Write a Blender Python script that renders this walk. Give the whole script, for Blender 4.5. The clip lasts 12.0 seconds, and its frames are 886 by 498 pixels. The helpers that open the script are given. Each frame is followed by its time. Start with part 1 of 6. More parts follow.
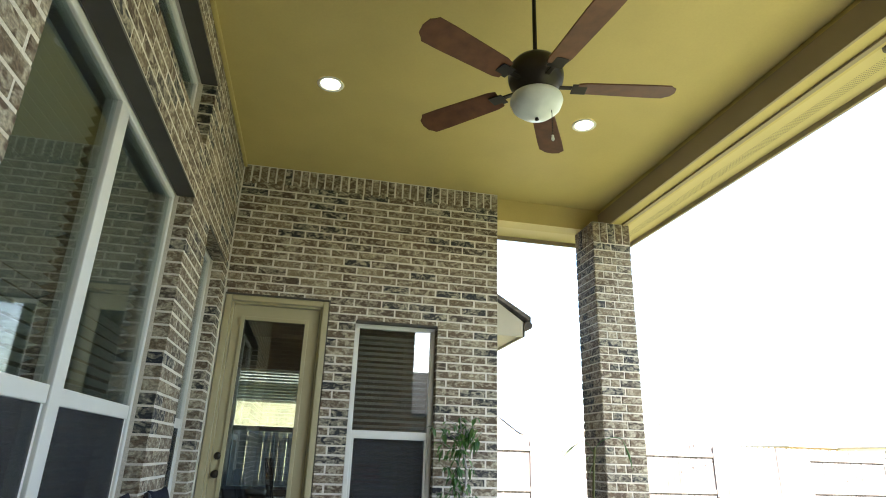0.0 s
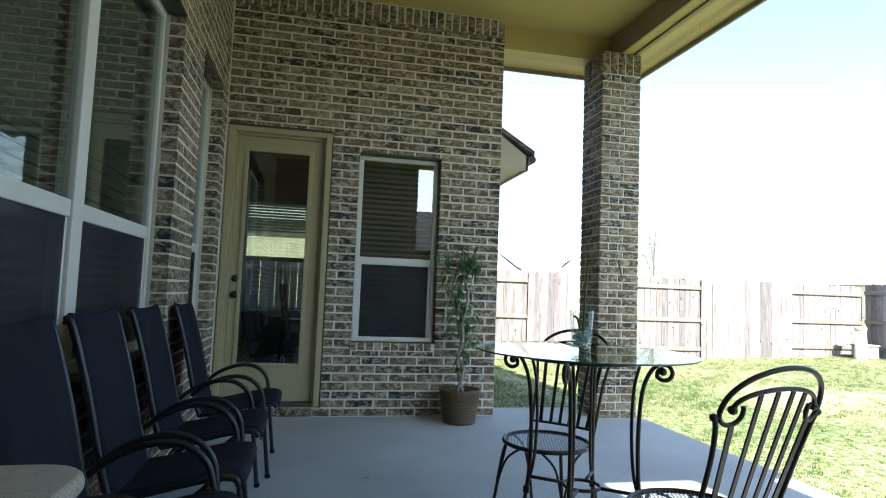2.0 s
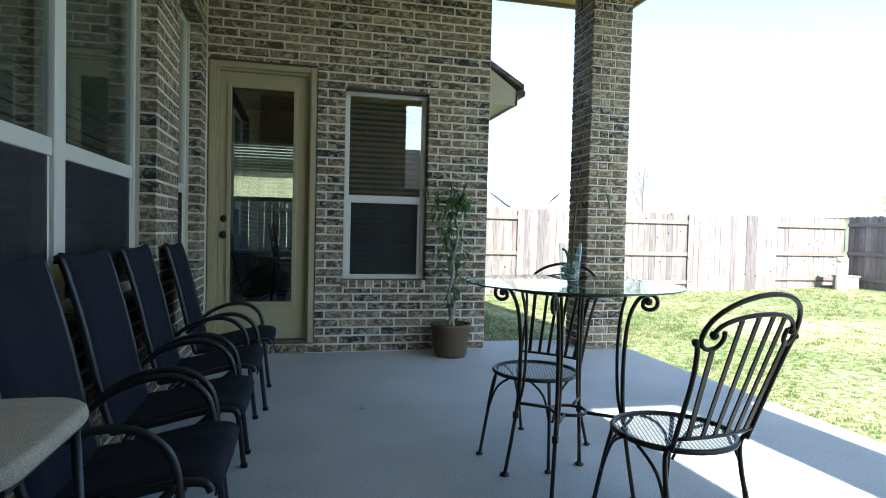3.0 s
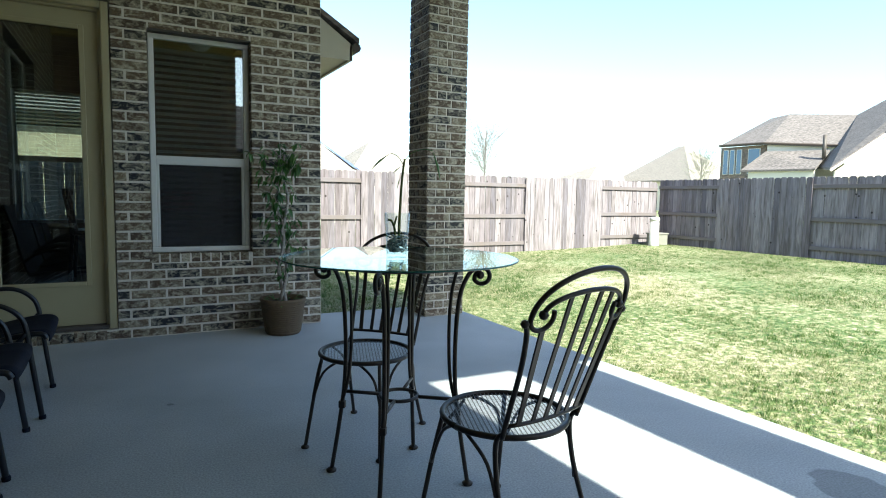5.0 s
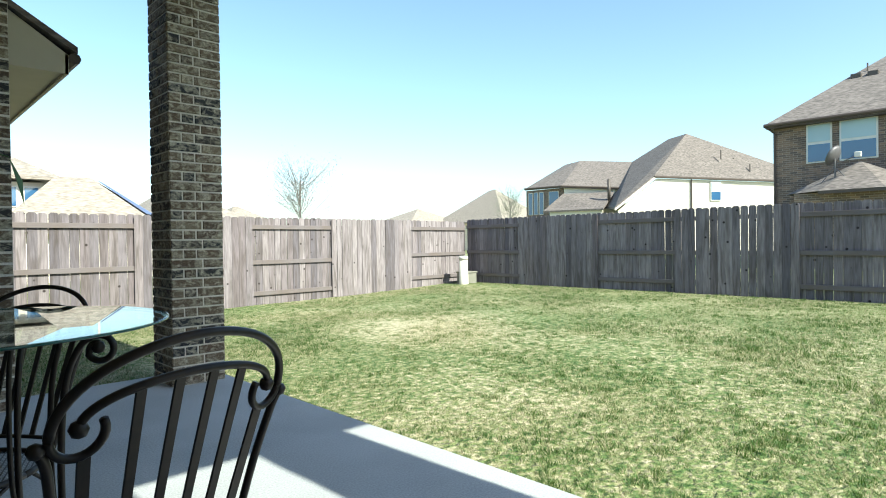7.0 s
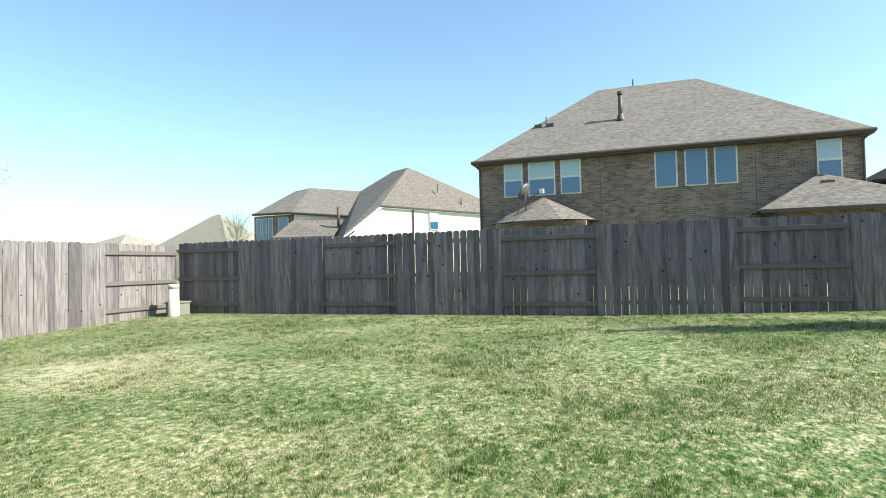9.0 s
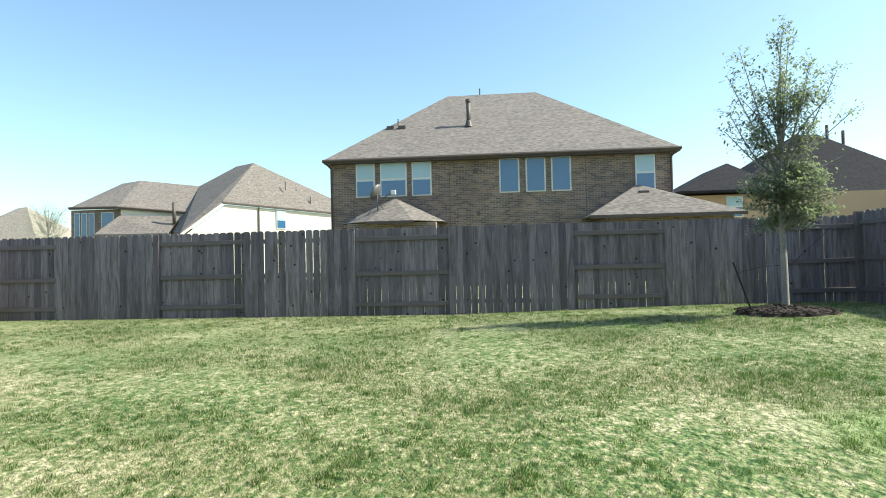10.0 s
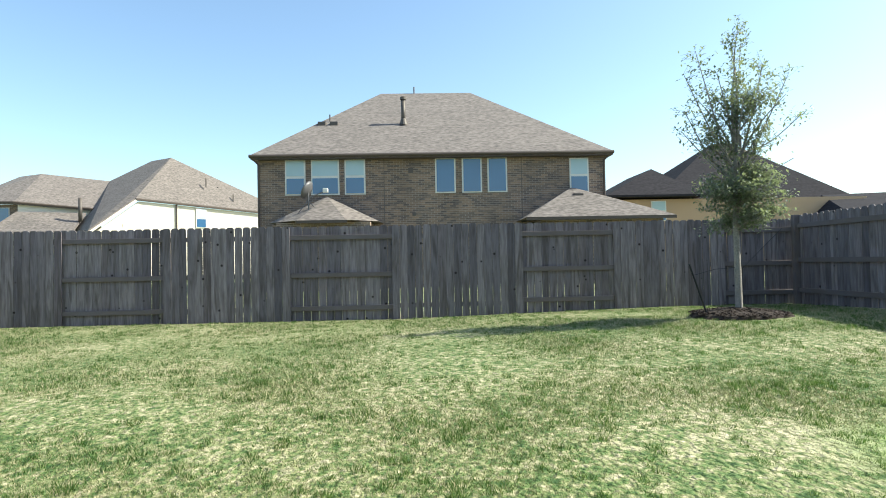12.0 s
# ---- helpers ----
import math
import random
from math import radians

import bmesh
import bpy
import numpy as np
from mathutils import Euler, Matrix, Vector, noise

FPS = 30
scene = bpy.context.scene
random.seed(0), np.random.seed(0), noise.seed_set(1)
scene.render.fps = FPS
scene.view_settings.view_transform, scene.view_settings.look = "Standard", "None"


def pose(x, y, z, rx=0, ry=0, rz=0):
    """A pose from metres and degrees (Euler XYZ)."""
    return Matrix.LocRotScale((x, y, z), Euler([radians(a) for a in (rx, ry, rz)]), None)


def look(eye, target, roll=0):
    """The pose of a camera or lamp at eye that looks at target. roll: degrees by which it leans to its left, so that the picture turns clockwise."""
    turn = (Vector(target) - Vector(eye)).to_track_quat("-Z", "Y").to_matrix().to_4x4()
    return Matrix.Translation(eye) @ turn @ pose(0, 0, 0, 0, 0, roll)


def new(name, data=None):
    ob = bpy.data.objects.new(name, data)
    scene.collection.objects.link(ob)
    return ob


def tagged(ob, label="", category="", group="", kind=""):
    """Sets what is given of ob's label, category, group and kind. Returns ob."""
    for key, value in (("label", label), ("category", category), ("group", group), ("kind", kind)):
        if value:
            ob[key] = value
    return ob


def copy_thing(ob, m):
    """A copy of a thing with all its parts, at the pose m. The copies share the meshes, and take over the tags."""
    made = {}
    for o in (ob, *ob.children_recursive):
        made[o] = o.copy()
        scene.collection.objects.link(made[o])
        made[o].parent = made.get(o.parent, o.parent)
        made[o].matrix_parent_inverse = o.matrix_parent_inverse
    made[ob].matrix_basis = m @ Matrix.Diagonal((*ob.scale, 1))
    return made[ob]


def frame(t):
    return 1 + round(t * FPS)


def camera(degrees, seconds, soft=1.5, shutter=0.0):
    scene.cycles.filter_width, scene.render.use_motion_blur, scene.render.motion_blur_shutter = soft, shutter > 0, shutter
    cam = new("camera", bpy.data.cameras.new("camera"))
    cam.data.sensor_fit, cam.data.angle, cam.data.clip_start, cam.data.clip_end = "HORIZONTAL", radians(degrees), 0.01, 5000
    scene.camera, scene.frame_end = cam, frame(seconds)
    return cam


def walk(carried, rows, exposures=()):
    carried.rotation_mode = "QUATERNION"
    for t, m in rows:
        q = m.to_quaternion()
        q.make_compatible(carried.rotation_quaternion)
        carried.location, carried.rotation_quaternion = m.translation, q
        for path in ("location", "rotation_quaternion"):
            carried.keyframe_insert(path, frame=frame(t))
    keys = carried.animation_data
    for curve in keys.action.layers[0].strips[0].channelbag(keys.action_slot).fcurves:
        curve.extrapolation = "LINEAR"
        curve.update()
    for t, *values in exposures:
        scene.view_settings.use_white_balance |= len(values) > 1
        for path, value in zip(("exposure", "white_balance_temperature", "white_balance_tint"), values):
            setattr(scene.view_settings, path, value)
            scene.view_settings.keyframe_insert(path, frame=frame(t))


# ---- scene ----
cam = camera(73.9, 12.0, soft=1.0)
PATH = [
    (0, (0.107, -0.115, 1.228), (0.496, 1.73, 1.896), 1.9),
    (0.5, (0.092, -0.115, 1.221), (0.495, 1.771, 1.745), 2.0),
    (1, (0.075, -0.115, 1.215), (0.49, 1.8, 1.603), 2.1),
    (1.5, (0.067, -0.121, 1.197), (0.491, 1.816, 1.454), 2.3),
    (2, (0.1, -0.144, 1.133), (0.519, 1.806, 1.28), 2.2),
    (2.5, (0.073, -0.152, 1.145), (0.504, 1.8, 1.162), 2.5),
    (2.7, (0.08, -0.155, 1.117), (0.511, 1.798, 1.1), 1.8),
    (4.3, (0.211, -0.045, 1.138), (0.901, 1.823, 0.956), 1.5),
    (4.5, (0.234, -0.006, 1.144), (0.976, 1.842, 0.961), 1.5),
    (5, (0.307, 0.092, 1.143), (1.24, 1.853, 0.968), 1.0),
    (5.5, (0.402, 0.142, 1.144), (1.541, 1.777, 0.978), 0.5),
    (6, (0.613, 0.235, 1.152), (1.843, 1.807, 1.02), 0.4),
    (6.2, (0.694, 0.262, 1.144), (1.95, 1.816, 1.061), 1.2),
    (6.5, (0.839, 0.32, 1.125), (2.133, 1.844, 1.068), 0.2),
    (6.7, (0.944, 0.346, 1.114), (2.278, 1.836, 1.069), -0.3),
    (8.3, (1.566, 0.465, 1.029), (3.265, 1.519, 1.08), -1.5),
    (8.5, (1.624, 0.502, 1.023), (3.367, 1.481, 1.079), -1.4),
    (9, (1.58, 0.506, 1.013), (3.46, 1.186, 1.068), -1.4),
    (9.5, (1.582, 0.538, 1.017), (3.544, 0.922, 1.066), -1.3),
    (10, (1.57, 0.609, 1.017), (3.561, 0.793, 1.061), -1.3),
    (10.5, (1.641, 0.617, 1.019), (3.641, 0.644, 1.058), -1.2),
    (11, (1.805, 0.689, 1.034), (3.8, 0.551, 1.073), -1.2),
    (11.5, (2.015, 0.829, 1.007), (4.011, 0.704, 1.049), -1.1),
    (12, (2.192, 0.966, 1.013), (4.191, 0.902, 1.058), -1.1),
]
EXPOSURES = [(0.0, 3.1, 6850, 8), (0.5, 2.55, 6750, 4), (1.0, 2.35, 6600, 3), (1.5, 2.25, 6450, 2), (2.5, 2.2, 6200, 1), (4.5, 1.85, 6150, 0), (5.5, 1.53, 6200, -1), (6.0, 1.38, 6250, -2), (6.5, 1.27, 6300, -2), (8.5, 1.0, 6400, -4), (12.0, 1.02, 6550, 0)]
walk(cam, [(t, look(eye, target, roll)) for t, eye, target, roll in PATH], EXPOSURES)

# light: late-morning sun from the south, clear sky
SUN_TO = Vector((0.034, -1.12, 1.0)).normalized()
world = bpy.data.worlds.new("sky")
scene.world = world
world.use_nodes = True
sky_node = world.node_tree.nodes.new("ShaderNodeTexSky")
sky_node.sky_type = "NISHITA"
sky_node.sun_disc = False
sky_node.sun_elevation = math.asin(SUN_TO.z)
sky_node.sun_rotation = math.atan2(SUN_TO.x, SUN_TO.y)
sky_node.air_density, sky_node.dust_density, sky_node.ozone_density = 1.0, 1.2, 2.0
background = world.node_tree.nodes["Background"]
background.inputs["Strength"].default_value = 0.14
world.node_tree.links.new(sky_node.outputs[0], background.inputs["Color"])
sun = new("sun", bpy.data.lights.new("sun", "SUN"))
sun.data.energy, sun.data.angle, sun.data.color = 5.0, radians(0.53), (1.0, 0.94, 0.83)
sun.matrix_world = look((0, 0, 30), Vector((0, 0, 30)) - SUN_TO)


# ---- materials ----
def material(name, color, rough=0.7, metal=0.0, vary=0.0, scale=8.0, fine=0.0, fine_scale=120.0, bump=0.0, second=None, random_by=None, stretch=(1, 1, 1), spec=0.5):
    """A surface with stains at one scale (second: the stain colour), grain at another, and relief."""
    m = bpy.data.materials.new(name)
    m.use_nodes = True
    nt = m.node_tree
    bsdf = nt.nodes["Principled BSDF"]
    bsdf.inputs["Roughness"].default_value = rough
    bsdf.inputs["Metallic"].default_value = metal
    bsdf.inputs["Specular IOR Level"].default_value = spec
    coord = nt.nodes.new("ShaderNodeTexCoord")
    mapping = nt.nodes.new("ShaderNodeMapping")
    mapping.inputs["Scale"].default_value = stretch
    geo = nt.nodes.new("ShaderNodeNewGeometry")
    nt.links.new(geo.outputs["Position"] if random_by != "own" else coord.outputs["Object"], mapping.inputs["Vector"])
    out = None
    rgb = nt.nodes.new("ShaderNodeRGB")
    rgb.outputs[0].default_value = (*color, 1)
    out = rgb.outputs[0]
    if vary > 0:
        n = nt.nodes.new("ShaderNodeTexNoise")
        n.inputs["Scale"].default_value, n.inputs["Detail"].default_value = scale, 5
        nt.links.new(mapping.outputs[0], n.inputs["Vector"])
        ramp = nt.nodes.new("ShaderNodeMapRange")
        ramp.inputs["From Min"].default_value, ramp.inputs["From Max"].default_value = 0.35, 0.68
        nt.links.new(n.outputs["Fac"], ramp.inputs["Value"])
        mul = nt.nodes.new("ShaderNodeMath")
        mul.operation = "MULTIPLY"
        mul.inputs[1].default_value = vary
        nt.links.new(ramp.outputs[0], mul.inputs[0])
        mix = nt.nodes.new("ShaderNodeMix")
        mix.data_type = "RGBA"
        nt.links.new(mul.outputs[0], mix.inputs["Factor"])
        nt.links.new(out, mix.inputs["A"])
        mix.inputs["B"].default_value = (*(second or [c * 0.6 for c in color]), 1)
        out = mix.outputs["Result"]
    if fine > 0:
        n = nt.nodes.new("ShaderNodeTexNoise")
        n.inputs["Scale"].default_value, n.inputs["Detail"].default_value = fine_scale, 3
        nt.links.new(mapping.outputs[0], n.inputs["Vector"])
        ramp = nt.nodes.new("ShaderNodeMapRange")
        ramp.inputs["From Min"].default_value, ramp.inputs["From Max"].default_value = 0.3, 0.7
        ramp.inputs["To Min"].default_value, ramp.inputs["To Max"].default_value = 1 - fine, 1 + fine
        nt.links.new(n.outputs["Fac"], ramp.inputs["Value"])
        mix = nt.nodes.new("ShaderNodeVectorMath")
        mix.operation = "SCALE"
        nt.links.new(out, mix.inputs[0])
        nt.links.new(ramp.outputs[0], mix.inputs["Scale"])
        out = mix.outputs[0]
    nt.links.new(out, bsdf.inputs["Base Color"])
    if bump > 0:
        n = nt.nodes.new("ShaderNodeTexNoise")
        n.inputs["Scale"].default_value, n.inputs["Detail"].default_value = fine_scale, 4
        nt.links.new(mapping.outputs[0], n.inputs["Vector"])
        b = nt.nodes.new("ShaderNodeBump")
        b.inputs["Strength"].default_value, b.inputs["Distance"].default_value = 1.0, bump
        nt.links.new(n.outputs["Fac"], b.inputs["Height"])
        nt.links.new(b.outputs[0], bsdf.inputs["Normal"])
    return m


def ramp_random(m, stops, source, mottle=None, mottle_scale=30.0, mottle_amount=0.4, stretch=(1, 1, 1), grain=0.0, grain_scale=60.0):
    """Gives each piece a colour of its own out of stops, and mottling over it."""
    nt = m.node_tree
    bsdf = nt.nodes["Principled BSDF"]
    if source == "object":
        node = nt.nodes.new("ShaderNodeObjectInfo")
        value = node.outputs["Random"]
    else:
        node = nt.nodes.new("ShaderNodeNewGeometry")
        value = node.outputs["Random Per Island"]
    ramp = nt.nodes.new("ShaderNodeValToRGB")
    ramp.color_ramp.interpolation = "LINEAR"
    els = ramp.color_ramp.elements
    while len(els) < len(stops):
        els.new(0.5)
    for e, (p, c) in zip(els, stops):
        e.position, e.color = p, (*c, 1)
    nt.links.new(value, ramp.inputs["Fac"])
    out = ramp.outputs["Color"]
    if mottle:
        geo = nt.nodes.new("ShaderNodeNewGeometry")
        mapping = nt.nodes.new("ShaderNodeMapping")
        mapping.inputs["Scale"].default_value = stretch
        nt.links.new(geo.outputs["Position"], mapping.inputs["Vector"])
        add = nt.nodes.new("ShaderNodeVectorMath")
        add.operation = "ADD"
        nt.links.new(mapping.outputs[0], add.inputs[0])
        comb = nt.nodes.new("ShaderNodeCombineXYZ")
        mul = nt.nodes.new("ShaderNodeMath")
        mul.operation = "MULTIPLY"
        mul.inputs[1].default_value = 37.0
        nt.links.new(value, mul.inputs[0])
        nt.links.new(mul.outputs[0], comb.inputs[2])
        nt.links.new(comb.outputs[0], add.inputs[1])
        n = nt.nodes.new("ShaderNodeTexNoise")
        n.inputs["Scale"].default_value, n.inputs["Detail"].default_value = mottle_scale, 4
        n.inputs["Distortion"].default_value = 1.2
        nt.links.new(add.outputs[0], n.inputs["Vector"])
        mr = nt.nodes.new("ShaderNodeMapRange")
        mr.inputs["From Min"].default_value, mr.inputs["From Max"].default_value = 0.43, 0.68
        mr.inputs["To Max"].default_value = mottle_amount
        nt.links.new(n.outputs["Fac"], mr.inputs["Value"])
        mix = nt.nodes.new("ShaderNodeMix")
        mix.data_type = "RGBA"
        nt.links.new(mr.outputs[0], mix.inputs["Factor"])
        nt.links.new(out, mix.inputs["A"])
        mix.inputs["B"].default_value = (*mottle, 1)
        out = mix.outputs["Result"]
        if grain > 0:
            g = nt.nodes.new("ShaderNodeTexNoise")
            g.inputs["Scale"].default_value, g.inputs["Detail"].default_value = grain_scale, 5
            nt.links.new(add.outputs[0], g.inputs["Vector"])
            gr = nt.nodes.new("ShaderNodeMapRange")
            gr.inputs["From Min"].default_value, gr.inputs["From Max"].default_value = 0.3, 0.7
            gr.inputs["To Min"].default_value, gr.inputs["To Max"].default_value = 1 - grain, 1 + grain
            nt.links.new(g.outputs["Fac"], gr.inputs["Value"])
            scaled = nt.nodes.new("ShaderNodeVectorMath")
            scaled.operation = "SCALE"
            nt.links.new(out, scaled.inputs[0])
            nt.links.new(gr.outputs[0], scaled.inputs["Scale"])
            out = scaled.outputs[0]
    for l in list(bsdf.inputs["Base Color"].links):
        nt.links.remove(l)
    nt.links.new(out, bsdf.inputs["Base Color"])
    return m


def glass(name, tint=(1, 1, 1), gloss=0.0):
    """A clear pane: light passes straight through, the surface mirrors by its angle."""
    m = bpy.data.materials.new(name)
    m.use_nodes = True
    nt = m.node_tree
    nt.nodes.remove(nt.nodes["Principled BSDF"])
    clear = nt.nodes.new("ShaderNodeBsdfTransparent")
    clear.inputs["Color"].default_value = (*tint, 1)
    shine = nt.nodes.new("ShaderNodeBsdfGlossy")
    shine.inputs["Roughness"].default_value = 0.004
    face = nt.nodes.new("ShaderNodeLayerWeight")
    face.inputs["Blend"].default_value = 0.5
    steep = nt.nodes.new("ShaderNodeMath")
    steep.operation = "POWER"
    steep.inputs[1].default_value = 5.0
    nt.links.new(face.outputs["Facing"], steep.inputs[0])
    add = nt.nodes.new("ShaderNodeMath")
    add.operation = "MULTIPLY_ADD"
    add.inputs[1].default_value = 0.9
    add.inputs[2].default_value = 0.04 + gloss
    add.use_clamp = True
    nt.links.new(steep.outputs[0], add.inputs[0])
    mix = nt.nodes.new("ShaderNodeMixShader")
    nt.links.new(add.outputs[0], mix.inputs[0])
    nt.links.new(clear.outputs[0], mix.inputs[1])
    nt.links.new(shine.outputs[0], mix.inputs[2])
    nt.links.new(mix.outputs[0], nt.nodes["Material Output"].inputs["Surface"])
    return m


BRICK_STOPS = [(0.0, (0.022, 0.023, 0.028)), (0.15, (0.036, 0.034, 0.034)), (0.28, (0.085, 0.058, 0.040)), (0.55, (0.140, 0.102, 0.066)), (0.8, (0.105, 0.070, 0.046)), (1.0, (0.215, 0.168, 0.110))]
M_BRICK = ramp_random(material("brick_face", (0.2, 0.15, 0.1), 0.9, bump=0.004, fine_scale=90), BRICK_STOPS, "object", (0.46, 0.41, 0.31), 15, 0.85, (1, 1, 1.6), 0.35, 70)
M_BRICK_JOINED = ramp_random(material("brick_face_joined", (0.2, 0.15, 0.1), 0.9, bump=0.004, fine_scale=90), BRICK_STOPS, "island", (0.46, 0.41, 0.31), 15, 0.85, (1, 1, 1.6), 0.35, 70)
M_MORTAR = material("mortar", (0.66, 0.61, 0.53), 0.95, vary=0.35, scale=5, fine=0.15, fine_scale=200, bump=0.002)
M_CONCRETE = material("concrete", (0.40, 0.42, 0.435), 0.85, vary=0.6, scale=1.6, second=(0.29, 0.305, 0.315), fine=0.2, fine_scale=110, bump=0.0018)


def stain(m, centre, scale, dark):
    """One damp stain with an uneven edge, at a place on the slab."""
    nt = m.node_tree
    bsdf = nt.nodes["Principled BSDF"]
    geo = nt.nodes.new("ShaderNodeNewGeometry")
    n = nt.nodes.new("ShaderNodeTexNoise")
    n.inputs["Scale"].default_value = 6
    nt.links.new(geo.outputs["Position"], n.inputs["Vector"])
    wob = nt.nodes.new("ShaderNodeVectorMath")
    wob.operation = "MULTIPLY_ADD"
    wob.inputs[1].default_value = (0.12, 0.12, 0)
    nt.links.new(n.outputs["Color"], wob.inputs[0])
    nt.links.new(geo.outputs["Position"], wob.inputs[2])
    gap = nt.nodes.new("ShaderNodeVectorMath")
    gap.operation = "DISTANCE"
    gap.inputs[1].default_value = (centre[0] + 0.06, centre[1] + 0.06, 0)
    nt.links.new(wob.outputs[0], gap.inputs[0])
    mr = nt.nodes.new("ShaderNodeMapRange")
    mr.inputs["From Min"].default_value, mr.inputs["From Max"].default_value = scale, scale * 0.93
    mr.inputs["To Min"].default_value, mr.inputs["To Max"].default_value = 1.0, dark
    nt.links.new(gap.outputs["Value"], mr.inputs["Value"])
    old = bsdf.inputs["Base Color"].links[0].from_socket
    mul = nt.nodes.new("ShaderNodeVectorMath")
    mul.operation = "SCALE"
    nt.links.new(old, mul.inputs[0])
    nt.links.new(mr.outputs[0], mul.inputs["Scale"])
    nt.links.new(mul.outputs[0], bsdf.inputs["Base Color"])


stain(M_CONCRETE, (2.86, 1.34), 0.15, 0.62)
stain(M_CONCRETE, (0.46, 3.52), 0.022, 0.55)
M_TAN = material("tan_paint", (0.465, 0.362, 0.13), 0.6, vary=0.2, scale=2, fine=0.02, fine_scale=60)
M_TAN_DARK = material("taupe_trim_paint", (0.27, 0.21, 0.125), 0.6, vary=0.2, scale=3)
M_SOFFIT = material("soffit_paint", (0.52, 0.42, 0.19), 0.6, vary=0.2, scale=2)
M_WING = material("pale_eave_paint", (0.50, 0.46, 0.36), 0.6, vary=0.25, scale=3)
M_DOOR = material("khaki_door_paint", (0.40, 0.35, 0.21), 0.45, vary=0.15, scale=3)
M_VINYL = material("white_vinyl", (0.66, 0.65, 0.61), 0.4, vary=0.15, scale=4)
M_STEEL = material("lintel_steel", (0.055, 0.047, 0.04), 0.6, vary=0.3, scale=9)
M_IRON = material("dark_iron", (0.022, 0.018, 0.016), 0.42, 0.3, vary=0.5, scale=30, second=(0.05, 0.032, 0.022))
M_TUBE = material("black_powder_coat", (0.018, 0.02, 0.026), 0.32, 0.2, vary=0.3, scale=20)
M_SLING = material("black_sling_mesh", (0.0065, 0.0085, 0.019), 0.85, fine=0.3, fine_scale=400, bump=0.001, spec=0.25)
M_CUSHION = material("beige_weave", (0.42, 0.38, 0.32), 0.9, fine=0.3, fine_scale=260, bump=0.002, vary=0.3, scale=20)
M_BLIND = material("blind_slat", (0.36, 0.36, 0.33), 0.5)
M_BLIND_LIGHT = material("cream_blind", (0.62, 0.58, 0.46), 0.5)
M_GLASS = glass("window_glass", (0.78, 0.85, 0.84), 0.12)
M_TABLE_GLASS = glass("table_glass", (0.86, 0.95, 0.93))
M_VASE = glass("vase_glass", (0.95, 0.98, 0.97))
M_ROOM = material("room_paint", (0.22, 0.19, 0.15), 0.8, vary=0.2, scale=1)
M_ROOM_FLOOR = material("room_floor", (0.14, 0.085, 0.05), 0.4, vary=0.3, scale=3)
M_BRASS = material("bronze_hardware", (0.03, 0.024, 0.018), 0.35, 0.7)
M_ROOF = material("asphalt_shingle", (0.165, 0.142, 0.13), 0.95, vary=0.6, scale=1.2, second=(0.11, 0.095, 0.088), fine=0.5, fine_scale=5, stretch=(1, 1, 6))
M_ROOF_TAN = material("tan_shingle", (0.27, 0.235, 0.20), 0.95, vary=0.5, scale=1.2, second=(0.20, 0.172, 0.148), fine=0.4, fine_scale=5, stretch=(1, 1, 6))
M_ROOF_DARK = material("dark_shingle", (0.034, 0.032, 0.037), 0.95, vary=0.4, scale=1.4, fine=0.3, fine_scale=5, stretch=(1, 1, 6), spec=0.08)
M_STUCCO = material("cream_stucco", (0.70, 0.64, 0.54), 0.9, vary=0.15, scale=0.8)
M_TAN_STUCCO = material("tan_stucco", (0.45, 0.31, 0.20), 0.9, vary=0.15, scale=0.8)
M_FASCIA = material("brown_fascia", (0.075, 0.055, 0.045), 0.6, vary=0.2, scale=3)
M_SOLAR = material("solar_cell", (0.13, 0.17, 0.30), 0.5, 0.0, vary=0.3, scale=2.0, spec=0.4)
M_GLASS_EDGE = material("glass_edge", (0.03, 0.10, 0.085), 0.15)
M_MULCH = material("mulch", (0.035, 0.022, 0.016), 0.95, vary=0.6, scale=25, fine=0.5, fine_scale=60, bump=0.02)
M_BARK = material("bark", (0.30, 0.275, 0.245), 0.9, vary=0.5, scale=18, fine=0.3, fine_scale=80, bump=0.004)
M_STEM = material("green_stem", (0.10, 0.13, 0.03), 0.6, vary=0.4, scale=30, second=(0.20, 0.16, 0.06))
M_PEBBLE = ramp_random(material("blue_pebble", (0.1, 0.2, 0.25), 0.3), [(0.0, (0.10, 0.17, 0.21)), (0.5, (0.28, 0.37, 0.39)), (1.0, (0.60, 0.63, 0.58))], "island")
M_WICKER = material("wicker", (0.125, 0.085, 0.048), 0.7, vary=0.5, scale=40, fine=0.4, fine_scale=150, bump=0.004)
M_SOIL = material("soil", (0.03, 0.02, 0.014), 1.0, bump=0.01, fine_scale=60)
M_PIPE = material("white_pvc", (0.62, 0.60, 0.53), 0.5, vary=0.3, scale=9)
M_BOX = material("grey_green_plastic", (0.22, 0.215, 0.18), 0.6, vary=0.3, scale=6)
M_FAN_WOOD = material("walnut_blade", (0.125, 0.05, 0.022), 0.6, vary=0.6, scale=14, second=(0.055, 0.022, 0.011), stretch=(1, 1, 1), spec=0.25)
M_FROST = material("alabaster_glass", (0.66, 0.68, 0.58), 0.35, vary=0.5, scale=12, second=(0.45, 0.48, 0.40))
M_VENT = material("vent_metal", (0.10, 0.085, 0.075), 0.6, 0.3)
M_DISH = material("dish_grey", (0.12, 0.115, 0.12), 0.5, 0.2)
M_SIGN = material("red_card", (0.22, 0.03, 0.02), 0.6)
